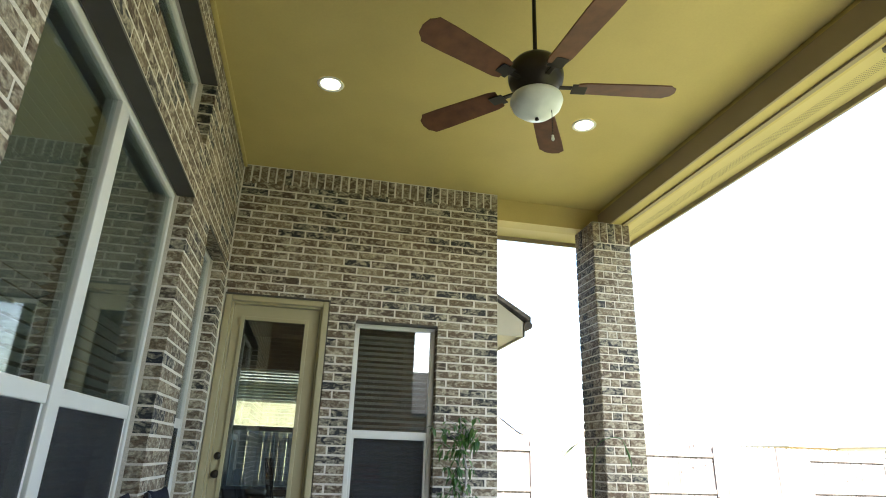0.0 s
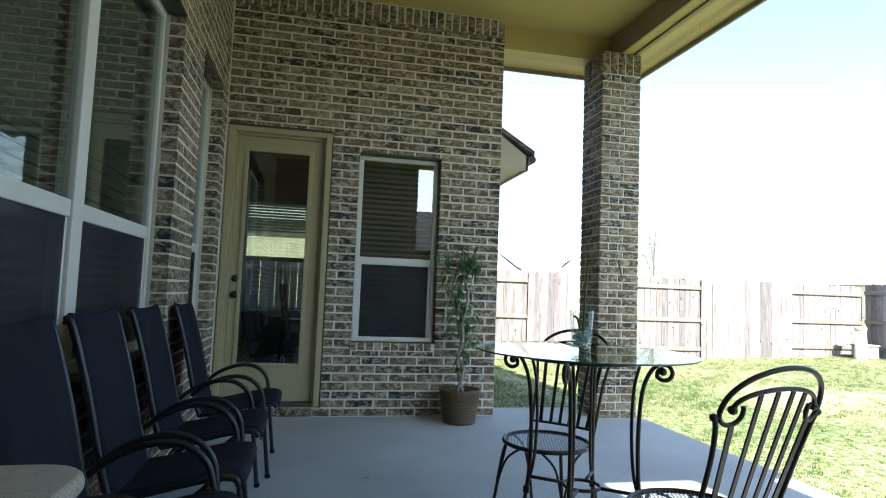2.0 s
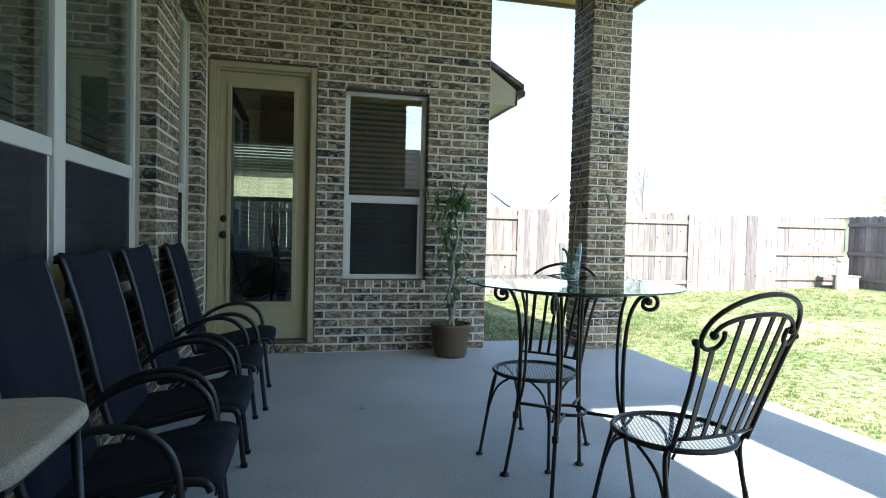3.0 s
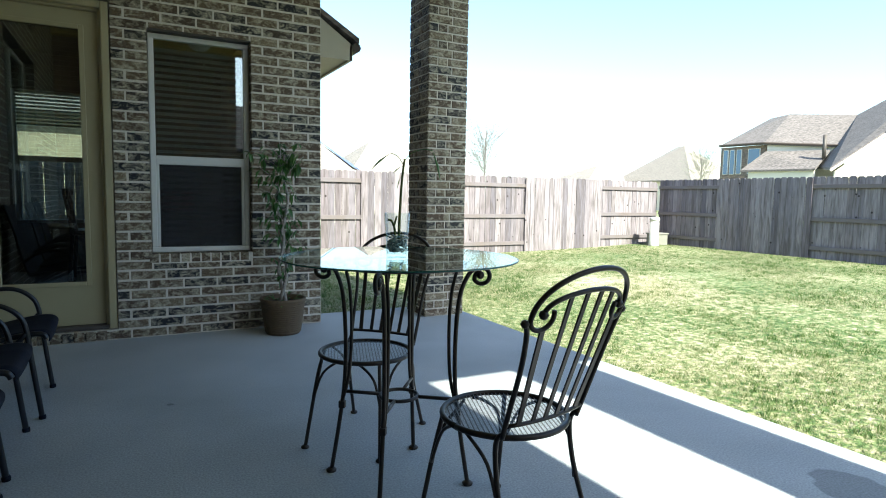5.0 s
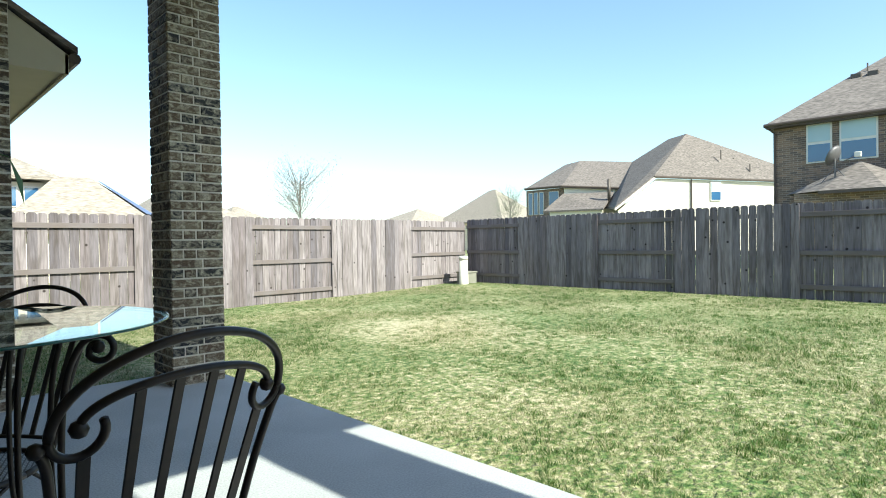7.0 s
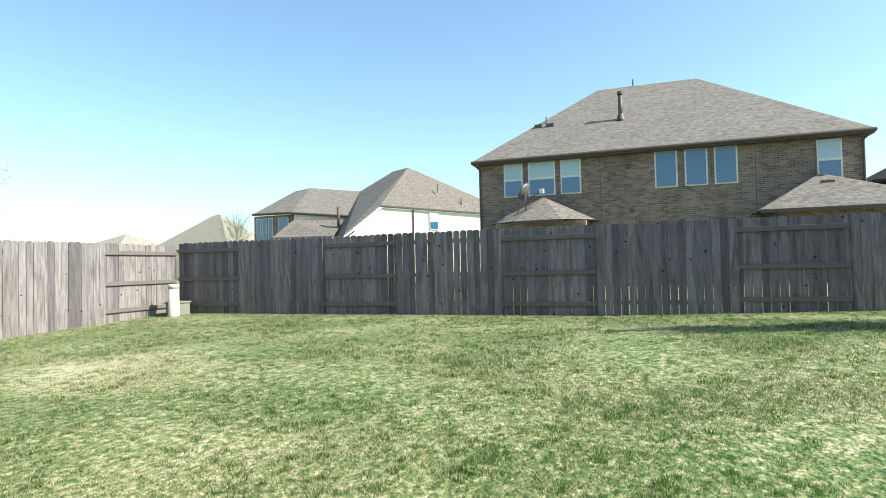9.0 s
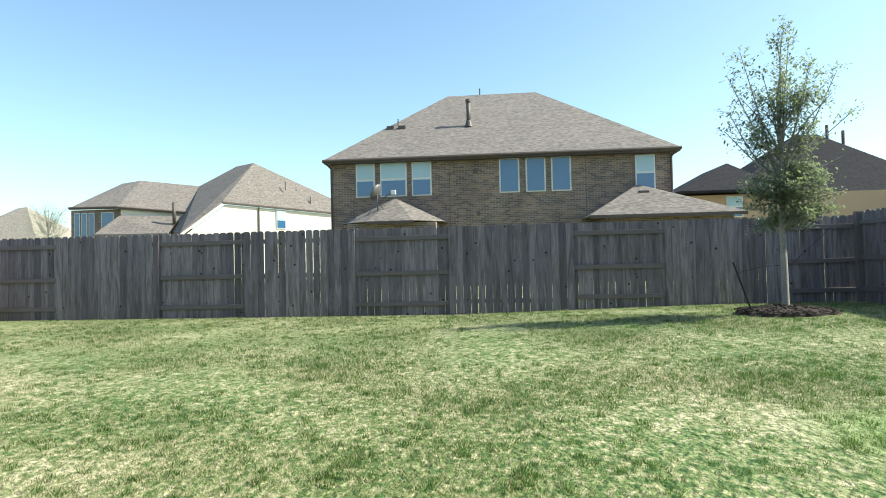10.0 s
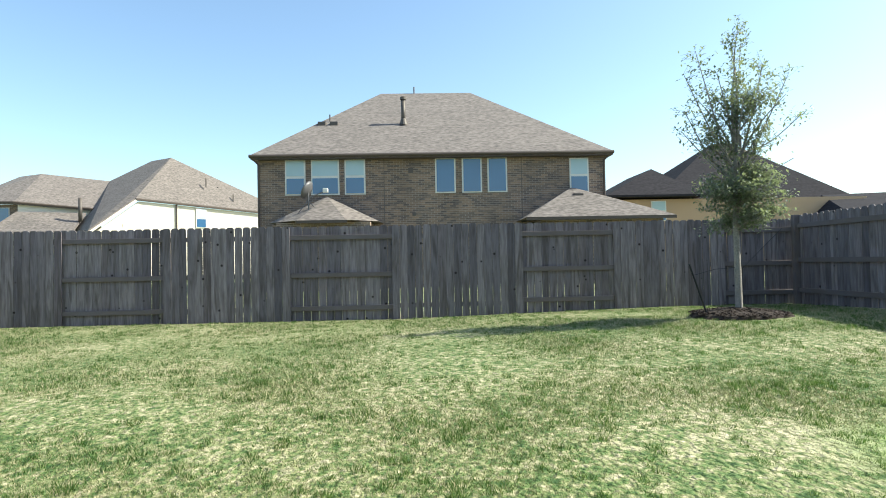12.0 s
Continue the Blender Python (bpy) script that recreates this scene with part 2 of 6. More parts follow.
WOOD_STOPS = [(0.0, (0.116, 0.102, 0.116)), (0.35, (0.19, 0.166, 0.178)), (0.7, (0.268, 0.234, 0.24)), (1.0, (0.157, 0.131, 0.14))]
M_PICKET = ramp_random(material("weathered_cedar", (0.2, 0.17, 0.13), 0.9, bump=0.004, fine_scale=30, stretch=(9, 9, 0.8)), WOOD_STOPS, "object", (0.075, 0.060, 0.052), 2.2, 0.7, (5, 5, 0.5), 0.2, 9)


def knots(m, size, dark):
    """Sparse dark knots in weathered boards."""
    nt = m.node_tree
    bsdf = nt.nodes["Principled BSDF"]
    source = bsdf.inputs["Base Color"].links[0].from_socket
    geo = nt.nodes.new("ShaderNodeNewGeometry")
    cell = nt.nodes.new("ShaderNodeTexVoronoi")
    cell.inputs["Scale"].default_value = 4.3
    nt.links.new(geo.outputs["Position"], cell.inputs["Vector"])
    near = nt.nodes.new("ShaderNodeMapRange")
    near.inputs["From Min"].default_value, near.inputs["From Max"].default_value = size, size * 0.55
    nt.links.new(cell.outputs["Distance"], near.inputs["Value"])
    mix = nt.nodes.new("ShaderNodeMix")
    mix.data_type = "RGBA"
    mix.inputs["B"].default_value = (*dark, 1)
    nt.links.new(near.outputs[0], mix.inputs["Factor"])
    nt.links.new(source, mix.inputs["A"])
    nt.links.new(mix.outputs["Result"], bsdf.inputs["Base Color"])


knots(M_PICKET, 0.12, (0.03, 0.022, 0.02))
M_RAIL = material("weathered_rail", (0.155, 0.135, 0.138), 0.9, vary=0.6, scale=3, second=(0.13, 0.10, 0.08), bump=0.003, fine_scale=40)
M_LEAF = ramp_random(material("oak_leaf", (0.05, 0.07, 0.03), 0.5), [(0.0, (0.06, 0.085, 0.06)), (0.6, (0.15, 0.185, 0.14)), (1.0, (0.33, 0.355, 0.30))], "island")
M_FICUS = ramp_random(material("ficus_leaf", (0.04, 0.1, 0.03), 0.4), [(0.0, (0.025, 0.075, 0.025)), (0.6, (0.06, 0.15, 0.05)), (1.0, (0.13, 0.21, 0.06))], "island")


def see_through(m, share, tint):
    """Thin leaves pass some of the light to their far side."""
    nt = m.node_tree
    thin = nt.nodes.new("ShaderNodeBsdfTranslucent")
    thin.inputs["Color"].default_value = (*tint, 1)
    mix = nt.nodes.new("ShaderNodeMixShader")
    mix.inputs[0].default_value = share
    nt.links.new(nt.nodes["Principled BSDF"].outputs[0], mix.inputs[1])
    nt.links.new(thin.outputs[0], mix.inputs[2])
    nt.links.new(mix.outputs[0], nt.nodes["Material Output"].inputs["Surface"])


see_through(M_LEAF, 0.4, (0.30, 0.36, 0.17))
see_through(M_FICUS, 0.3, (0.09, 0.22, 0.04))


def screen_mesh(name, cover, color):
    """Fine insect netting: part clear, part dark thread."""
    m = bpy.data.materials.new(name)
    m.use_nodes = True
    nt = m.node_tree
    bsdf = nt.nodes["Principled BSDF"]
    bsdf.inputs["Base Color"].default_value = (*color, 1)
    bsdf.inputs["Roughness"].default_value = 0.6
    clear = nt.nodes.new("ShaderNodeBsdfTransparent")
    mix = nt.nodes.new("ShaderNodeMixShader")
    mix.inputs[0].default_value = cover
    nt.links.new(clear.outputs[0], mix.inputs[1])
    nt.links.new(bsdf.outputs[0], mix.inputs[2])
    nt.links.new(mix.outputs[0], nt.nodes["Material Output"].inputs["Surface"])
    return m


M_SCREEN = screen_mesh("insect_screen", 0.5, (0.012, 0.013, 0.018))
M_BARE = material("bare_twig", (0.24, 0.22, 0.20), 0.9)


def lit(name, color, strength):
    m = bpy.data.materials.new(name)
    m.use_nodes = True
    b = m.node_tree.nodes["Principled BSDF"]
    b.inputs["Base Color"].default_value = (*color, 1)
    b.inputs["Emission Color"].default_value = (*color, 1)
    b.inputs["Emission Strength"].default_value = strength
    return m


M_LAMP = lit("lamp_lens", (1.0, 0.93, 0.72), 6.0)


def brick_texture(name, a, b, mortar, scale=1.0):
    """Far brickwork, too small to pick apart."""
    m = bpy.data.materials.new(name)
    m.use_nodes = True
    nt = m.node_tree
    geo = nt.nodes.new("ShaderNodeNewGeometry")
    sep = nt.nodes.new("ShaderNodeSeparateXYZ")
    nt.links.new(geo.outputs["Position"], sep.inputs[0])
    add = nt.nodes.new("ShaderNodeMath")
    nt.links.new(sep.outputs[0], add.inputs[0])
    nt.links.new(sep.outputs[1], add.inputs[1])
    comb = nt.nodes.new("ShaderNodeCombineXYZ")
    nt.links.new(add.outputs[0], comb.inputs[0])
    nt.links.new(sep.outputs[2], comb.inputs[1])
    t = nt.nodes.new("ShaderNodeTexBrick")
    t.inputs["Scale"].default_value = scale
    t.inputs["Brick Width"].default_value, t.inputs["Row Height"].default_value = 0.254, 0.0762
    t.inputs["Mortar Size"].default_value = 0.006
    t.inputs["Color1"].default_value, t.inputs["Color2"].default_value, t.inputs["Mortar"].default_value = (*a, 1), (*b, 1), (*mortar, 1)
    nt.links.new(comb.outputs[0], t.inputs["Vector"])
    n = nt.nodes.new("ShaderNodeTexNoise")
    n.inputs["Scale"].default_value = 0.9
    n.inputs["Detail"].default_value = 6
    nt.links.new(geo.outputs["Position"], n.inputs["Vector"])
    mr = nt.nodes.new("ShaderNodeMapRange")
    mr.inputs["To Min"].default_value, mr.inputs["To Max"].default_value = 0.6, 1.4
    nt.links.new(n.outputs["Fac"], mr.inputs["Value"])
    mul = nt.nodes.new("ShaderNodeVectorMath")
    mul.operation = "SCALE"
    nt.links.new(t.outputs["Color"], mul.inputs[0])
    nt.links.new(mr.outputs[0], mul.inputs["Scale"])
    bsdf = nt.nodes["Principled BSDF"]
    nt.links.new(mul.outputs[0], bsdf.inputs["Base Color"])
    bsdf.inputs["Roughness"].default_value = 0.9
    return m


M_FAR_BRICK = brick_texture("far_brick", (0.25, 0.168, 0.118), (0.10, 0.078, 0.07), (0.33, 0.28, 0.235))
M_NEAR_HOUSE_BRICK = brick_texture("tan_far_brick", (0.40, 0.30, 0.19), (0.30, 0.22, 0.14), (0.5, 0.45, 0.36))


def grass_material(name, blades, greener=0.0):
    m = bpy.data.materials.new(name)
    m.use_nodes = True
    nt = m.node_tree
    bsdf = nt.nodes["Principled BSDF"]
    bsdf.inputs["Roughness"].default_value = 0.75
    bsdf.inputs["Specular IOR Level"].default_value = 0.25
    geo = nt.nodes.new("ShaderNodeNewGeometry")
    big = nt.nodes.new("ShaderNodeTexNoise")
    big.inputs["Scale"].default_value, big.inputs["Detail"].default_value = 0.5, 3
    nt.links.new(geo.outputs["Position"], big.inputs["Vector"])
    mid = nt.nodes.new("ShaderNodeTexNoise")
    mid.inputs["Scale"].default_value, mid.inputs["Detail"].default_value = 15, 8
    mid.inputs["Roughness"].default_value = 0.68
    nt.links.new(geo.outputs["Position"], mid.inputs["Vector"])
    total = nt.nodes.new("ShaderNodeMath")
    total.operation = "MULTIPLY_ADD"
    total.inputs[1].default_value = 0.5
    nt.links.new(big.outputs["Fac"], total.inputs[0])
    # strong green-to-straw contrast; its dark end also paints small shadows between tufts
    half = nt.nodes.new("ShaderNodeMath")
    half.operation = "MULTIPLY_ADD"
    half.inputs[1].default_value, half.inputs[2].default_value = 1.55, -0.34
    nt.links.new(mid.outputs["Fac"], half.inputs[0])
    nt.links.new(half.outputs[0], total.inputs[2])
    last = total.outputs[0]
    if blades:
        add = nt.nodes.new("ShaderNodeMath")
        add.operation = "MULTIPLY_ADD"
        add.inputs[1].default_value = 0.78
        nt.links.new(geo.outputs["Random Per Island"], add.inputs[0])
        nt.links.new(last, add.inputs[2])
        last = add.outputs[0]
    # one worn, straw-coloured patch in the lawn
    gap = nt.nodes.new("ShaderNodeVectorMath")
    gap.operation = "SUBTRACT"
    gap.inputs[1].default_value = PATCH
    nt.links.new(geo.outputs["Position"], gap.inputs[0])
    oval = nt.nodes.new("ShaderNodeVectorMath")
    oval.operation = "MULTIPLY"
    oval.inputs[1].default_value = (0.75, 0.62, 0)
    nt.links.new(gap.outputs[0], oval.inputs[0])
    away = nt.nodes.new("ShaderNodeVectorMath")
    away.operation = "LENGTH"
    nt.links.new(oval.outputs[0], away.inputs[0])
    worn = nt.nodes.new("ShaderNodeMapRange")
    worn.inputs["From Min"].default_value, worn.inputs["From Max"].default_value = 1.1, 0.2
    worn.inputs["To Min"].default_value, worn.inputs["To Max"].default_value = 0.0, 0.22
    nt.links.new(away.outputs["Value"], worn.inputs["Value"])
    sum_up = nt.nodes.new("ShaderNodeMath")
    nt.links.new(last, sum_up.inputs[0])
    nt.links.new(worn.outputs[0], sum_up.inputs[1])
    last = sum_up.outputs[0]
    ramp = nt.nodes.new("ShaderNodeValToRGB")
    els = ramp.color_ramp.elements
    shift = (0.34 if blades else 0.03) + greener
    stops = [(0.40, (0.034, 0.08, 0.02)), (0.55, (0.105, 0.165, 0.05)), (0.68, (0.215, 0.235, 0.105)), (0.88, (0.48, 0.43, 0.29))]
    while len(els) < 4:
        els.new(0.5)
    for e, (p, c) in zip(els, stops):
        e.position, e.color = p, (*c, 1)
    sub = nt.nodes.new("ShaderNodeMath")
    sub.operation = "SUBTRACT"
    sub.inputs[1].default_value = shift
    nt.links.new(last, sub.inputs[0])
    nt.links.new(sub.outputs[0], ramp.inputs["Fac"])
    # a few tufts of fresh green weed
    near = nt.nodes.new("ShaderNodeVectorMath")
    near.operation = "DISTANCE"
    near.inputs[1].default_value = WEEDS
    nt.links.new(geo.outputs["Position"], near.inputs[0])
    fresh = nt.nodes.new("ShaderNodeMath")
    fresh.operation = "MULTIPLY_ADD"
    fresh.inputs[1].default_value = -0.42
    nt.links.new(near.outputs["Value"], fresh.inputs[0])
    nt.links.new(mid.outputs["Fac"], fresh.inputs[2])
    edge = nt.nodes.new("ShaderNodeMapRange")
    edge.inputs["From Min"].default_value, edge.inputs["From Max"].default_value = 0.22, 0.32
    edge.inputs["To Max"].default_value = 0.42
    nt.links.new(fresh.outputs[0], edge.inputs["Value"])
    green = nt.nodes.new("ShaderNodeMix")
    green.data_type = "RGBA"
    green.inputs["B"].default_value = (0.10, 0.24, 0.03, 1)
    nt.links.new(edge.outputs[0], green.inputs["Factor"])
    nt.links.new(ramp.outputs["Color"], green.inputs["A"])
    nt.links.new(green.outputs["Result"], bsdf.inputs["Base Color"])
    if not blades:
        b = nt.nodes.new("ShaderNodeBump")
        fine = nt.nodes.new("ShaderNodeTexNoise")
        fine.inputs["Scale"].default_value, fine.inputs["Detail"].default_value = 25, 5
        nt.links.new(geo.outputs["Position"], fine.inputs["Vector"])
        b.inputs["Distance"].default_value = 0.05
        nt.links.new(fine.outputs["Fac"], b.inputs["Height"])
        nt.links.new(b.outputs[0], bsdf.inputs["Normal"])
    return m


PATCH = (6.3, 6.2, 0)
WEEDS = (5.15, -1.85, -0.02)
M_TURF = grass_material("turf", False)
M_BLADE = grass_material("grass_blade", True)
M_TUFT = grass_material("tuft_blade", True, 0.17)
see_through(M_BLADE, 0.3, (0.20, 0.24, 0.09))
see_through(M_TUFT, 0.35, (0.14, 0.25, 0.05))


# ---- mesh helpers ----
def link_mesh(name, bm, mat, parent=None, label="", smooth=False):
    me = bpy.data.meshes.new(name)
    bm.to_mesh(me)
    bm.free()
    if smooth:
        me.polygons.foreach_set("use_smooth", [True] * len(me.polygons))
    me.materials.append(mat)
    ob = new(name, me)
    if parent is not None:
        ob.parent = parent
    if label:
        ob["label"] = label
    return ob


def part(name, bm, mat, parent, label="", smooth=False):
    return link_mesh(name, bm, mat, parent, label, smooth)


def thing(name, label, category, at=(0, 0, 0), turn=0.0, group="", kind=""):
    ob = new(name)
    ob.empty_display_size = 0.1
    ob.matrix_world = pose(at[0], at[1], at[2], 0, 0, turn)
    return tagged(ob, label, category, group, kind)


def bm_box(x0, x1, y0, y1, z0, z1, bm=None, bevel=0.0):
    own = bm is None
    if own:
        bm = bmesh.new()
    r = bmesh.ops.create_cube(bm, size=1.0)
    bmesh.ops.transform(bm, matrix=Matrix.Translation(((x0 + x1) / 2, (y0 + y1) / 2, (z0 + z1) / 2)) @ Matrix.Diagonal((abs(x1 - x0), abs(y1 - y0), abs(z1 - z0), 1)), verts=r["verts"])
    if bevel > 0:
        es = list({e for v in r["verts"] for e in v.link_edges})
        bmesh.ops.bevel(bm, geom=es, offset=bevel, segments=2, profile=0.6, affect="EDGES")
    return bm


def bm_tube(points, radius, bm=None, seg=8, radii=None, cap=True):
    """A round bar along points."""
    if bm is None:
        bm = bmesh.new()
    pts = [Vector(p) for p in points]
    rings = []
    side = None
    for i, p in enumerate(pts):
        d = (pts[min(i + 1, len(pts) - 1)] - pts[max(i - 1, 0)]).normalized()
        if side is None:
            side = d.orthogonal().normalized()
        else:
            side = (side - d * side.dot(d))
            side = side.normalized() if side.length > 1e-6 else d.orthogonal().normalized()
        up = d.cross(side)
        r = radii[i] if radii else radius
        rings.append([bm.verts.new(p + (side * math.cos(a) + up * math.sin(a)) * r) for a in [2 * math.pi * k / seg for k in range(seg)]])
    for a, b in zip(rings, rings[1:]):
        for k in range(seg):
            bm.faces.new((a[k], a[(k + 1) % seg], b[(k + 1) % seg], b[k]))
    if cap:
        bm.faces.new(rings[0][::-1])
        bm.faces.new(rings[-1])
    return bm


def bm_lathe(profile, bm=None, seg=32, cap=True):
    if bm is None:
        bm = bmesh.new()
    rings = [[bm.verts.new((r * math.cos(2 * math.pi * k / seg), r * math.sin(2 * math.pi * k / seg), z)) for k in range(seg)] for r, z in profile]
    for a, b in zip(rings, rings[1:]):
        for k in range(seg):
            bm.faces.new((a[k], a[(k + 1) % seg], b[(k + 1) % seg], b[k]))
    if cap:
        if profile[0][0] > 1e-4:
            bm.faces.new(rings[0][::-1])
        if profile[-1][0] > 1e-4:
            bm.faces.new(rings[-1])
    bmesh.ops.remove_doubles(bm, verts=bm.verts, dist=1e-5)
    return bm


def bm_poly(verts, faces, bm=None):
    if bm is None:
        bm = bmesh.new()
    vs = [bm.verts.new(v) for v in verts]
    for f in faces:
        bm.faces.new([vs[i] for i in f])
    return bm


def arc(centre, a0, a1, r, n, plane="xz"):
    out = []
    for i in range(n + 1):
        a = radians(a0 + (a1 - a0) * i / n)
        u, v = r * math.cos(a), r * math.sin(a)
        c = Vector(centre)
        out.append(c + (Vector((u, 0, v)) if plane == "xz" else Vector((0, u, v)) if plane == "yz" else Vector((u, v, 0))))
    return out


def smooth_path(points, n=6):
    """Points along a smooth curve through the given ones."""
    pts = [Vector(p) for p in points]
    out = []
    for i in range(len(pts) - 1):
        p0, p1, p2, p3 = pts[max(i - 1, 0)], pts[i], pts[i + 1], pts[min(i + 2, len(pts) - 1)]
        for k in range(n):
            t = k / n
            out.append(0.5 * ((2 * p1) + (p2 - p0) * t + (2 * p0 - 5 * p1 + 4 * p2 - p3) * t * t + (3 * p1 - p0 - 3 * p2 + p3) * t ** 3))
    out.append(pts[-1])
    return out


def ground_z(x, y):
    a = min(max((x - 3.1) / 7.2, 0), 1)
    a = a * a * (3 - 2 * a)
    b = min(max((1.5 - y) / 5.0, 0), 1)
    c = min(max((y - 6.5) / 4, 0), 1) * (1 - min(max((x - 9) / 3.5, 0), 1))
    return -0.075 + a * (0.08 + 0.19 * b * (1 - 0.35 * min(max((x - 10.6) / 2, 0), 1))) - 0.09 * c


# ---- ground, patio ----
def build_ground():
    xs = [-400, -120, -40, -12, -4, -1] + [1.5 + 0.5 * i for i in range(26)] + [16, 22, 30, 45, 80, 160, 400]
    ys = [-400, -120, -45, -20, -12] + [-8 + 0.5 * i for i in range(40)] + [13, 16, 22, 32, 50, 100, 400]
    bm = bmesh.new()
    grid = [[bm.verts.new((x, y, ground_z(x, y) - (0.05 if x < 3 else 0) + (0.02 * noise.noise(Vector((x * 0.7, y * 0.7, 0))) if 3.6 < x < 12.5 else 0))) for y in ys] for x in xs]
    for i in range(len(xs) - 1):
        for j in range(len(ys) - 1):
            bm.faces.new((grid[i][j], grid[i + 1][j], grid[i + 1][j + 1], grid[i][j + 1]))
    ob = link_mesh("ground", bm, M_TURF, smooth=True)
    tagged(ob, "sunlit winter lawn with straw patches", "lawn", kind="structure")


build_ground()
SLAB_E, SLAB_N, SLAB_S = 3.25, 5.62, -1.3
slab = link_mesh("patio_floor", bm_box(-0.75, SLAB_E, SLAB_S, SLAB_N, -0.16, 0.0, bevel=0.006), M_CONCRETE)
tagged(slab, "light grey brushed concrete patio slab", "patio floor", kind="structure")

# ---- brickwork ----
COURSE, LONG, JOINT = 0.0762, 0.254, 0.013
BRICK_MESH = {}


def brick_mesh(length, height, depth):
    key = (round(length, 3), round(height, 3), round(depth, 3))
    if key not in BRICK_MESH:
        l, h, d, t = length / 2, height / 2, depth, 0.004
        vs = [(-l, 0, -h), (l, 0, -h), (l, 0, h), (-l, 0, h), (-l, -d + t, -h), (l, -d + t, -h), (l, -d + t, h), (-l, -d + t, h),
              (-l + t, -d, -h + t), (l - t, -d, -h + t), (l - t, -d, h - t), (-l + t, -d, h - t)]
        fs = [(0, 1, 5, 4), (1, 2, 6, 5), (2, 3, 7, 6), (3, 0, 4, 7), (4, 5, 9, 8), (5, 6, 10, 9), (6, 7, 11, 10), (7, 4, 8, 11), (8, 9, 10, 11)]
        me = bpy.data.meshes.new("brick")
        me.from_pydata(vs, [], fs)
        me.materials.append(M_BRICK)
        BRICK_MESH[key] = (me, vs, fs)
    return BRICK_MESH[key]


def lay_bricks(u0, u1, z0, z1, holes, phase=0.0, soldier=0.0):
    """Places (u, z, length, height) of bricks on a wall with openings."""
    out = []
    top = z1 - soldier
    n = int(round((top - z0) / COURSE))
    for i in range(n):
        zc = z0 + (i + 0.5) * COURSE
        spans = [(u0, u1)]
        for a, b, c, d in holes:
            if c - 0.02 < zc < d + 0.02:
                nxt = []
                for s, e in spans:
                    if b <= s or a >= e:
                        nxt.append((s, e))
                    else:
                        if a - s > 0.03:
                            nxt.append((s, a))
                        if e - b > 0.03:
                            nxt.append((b, e))
                spans = nxt
        off = phase + (LONG / 2 if i % 2 else 0.0)
        for s, e in spans:
            k = math.floor((s - u0 - off) / LONG)
            cuts = [s]
            while u0 + off + (k + 1) * LONG < e:
                k += 1
                c = u0 + off + k * LONG
                if c > cuts[-1] + 0.05 and c < e - 0.05:
                    cuts.append(c)
            cuts.append(e)
            for a, b in zip(cuts, cuts[1:]):
                out.append(((a + b) / 2, zc, round(b - a - JOINT, 3), COURSE - JOINT))
    if soldier > 0:
        w = 0.0762
        k = int((u1 - u0) / w)
        for i in range(k):
            out.append((u0 + (i + 0.5) * (u1 - u0) / k, z1 - soldier / 2, (u1 - u0) / k - JOINT, soldier - JOINT))
    # cut bricks where an opening ends part way up a course
    for a, b, c, d in holes:
        for edge, upper in ((d, True), (c, False)):
            i = math.floor((edge - z0) / COURSE)
            low, high = z0 + i * COURSE, z0 + (i + 1) * COURSE
            zc = (low + high) / 2
            lo, hi = (edge, high) if upper else (low, edge)
            if not c - 0.02 < zc < d + 0.02 or hi - lo < JOINT + 0.006 or hi > z1 or lo < z0:
                continue
            k = max(1, round((min(b, u1) - max(a, u0)) / LONG))
            step = (min(b, u1) - max(a, u0)) / k
            out += [(max(a, u0) + (j + 0.5) * step, (lo + hi) / 2, round(step - JOINT, 3), round(hi - lo - JOINT, 3)) for j in range(k)]
    return out


def set_bricks(owner, bricks, base, depth, choose, limit=300):
    """Hangs bricks on owner; base puts wall coordinates into owner's space. choose orders which come first as single parts."""
    bricks = sorted(bricks, key=choose)
    verts, faces = [], []
    for i, (u, z, l, h) in enumerate(bricks):
        me, vs, fs = brick_mesh(l, h, depth)
        jitter = random.uniform(-0.002, 0.002)
        m = base @ Matrix.Translation((u, jitter, z))
        if i < limit:
            ob = bpy.data.objects.new("brick", me)
            scene.collection.objects.link(ob)
            ob.parent = owner
            ob.matrix_local = m
        else:
            k = len(verts)
            verts += [m @ Vector(v) for v in vs]
            faces += [tuple(j + k for j in f) for f in fs]
    if verts:
        me = bpy.data.meshes.new("brickwork")
        me.from_pydata(verts, [], faces)
        me.materials.append(M_BRICK_JOINED)
        ob = new("brickwork", me)
        ob.parent = owner
        ob["kind"] = "stuff"


def wall_core(name, u0, u1, z0, z1, t0, t1, holes, base, mat, label):
    """A wall's mortar body with openings through it, between depths t0 and t1."""
    us = sorted({u0, u1, *[v for h in holes for v in (h[0], h[1]) if u0 < v < u1]})
    zs = sorted({z0, z1, *[v for h in holes for v in (h[2], h[3]) if z0 < v < z1]})
    bm = bmesh.new()
    for a, b in zip(us, us[1:]):
        for c, d in zip(zs, zs[1:]):
            if not any(h[0] - 1e-6 <= a and b <= h[1] + 1e-6 and h[2] - 1e-6 <= c and d <= h[3] + 1e-6 for h in holes):
                bm_box(a, b, t0, t1, c, d, bm)
    bmesh.ops.transform(bm, matrix=base, verts=bm.verts)
    ob = link_mesh(name, bm, mat)
    return tagged(ob, label, "wall", kind="structure")


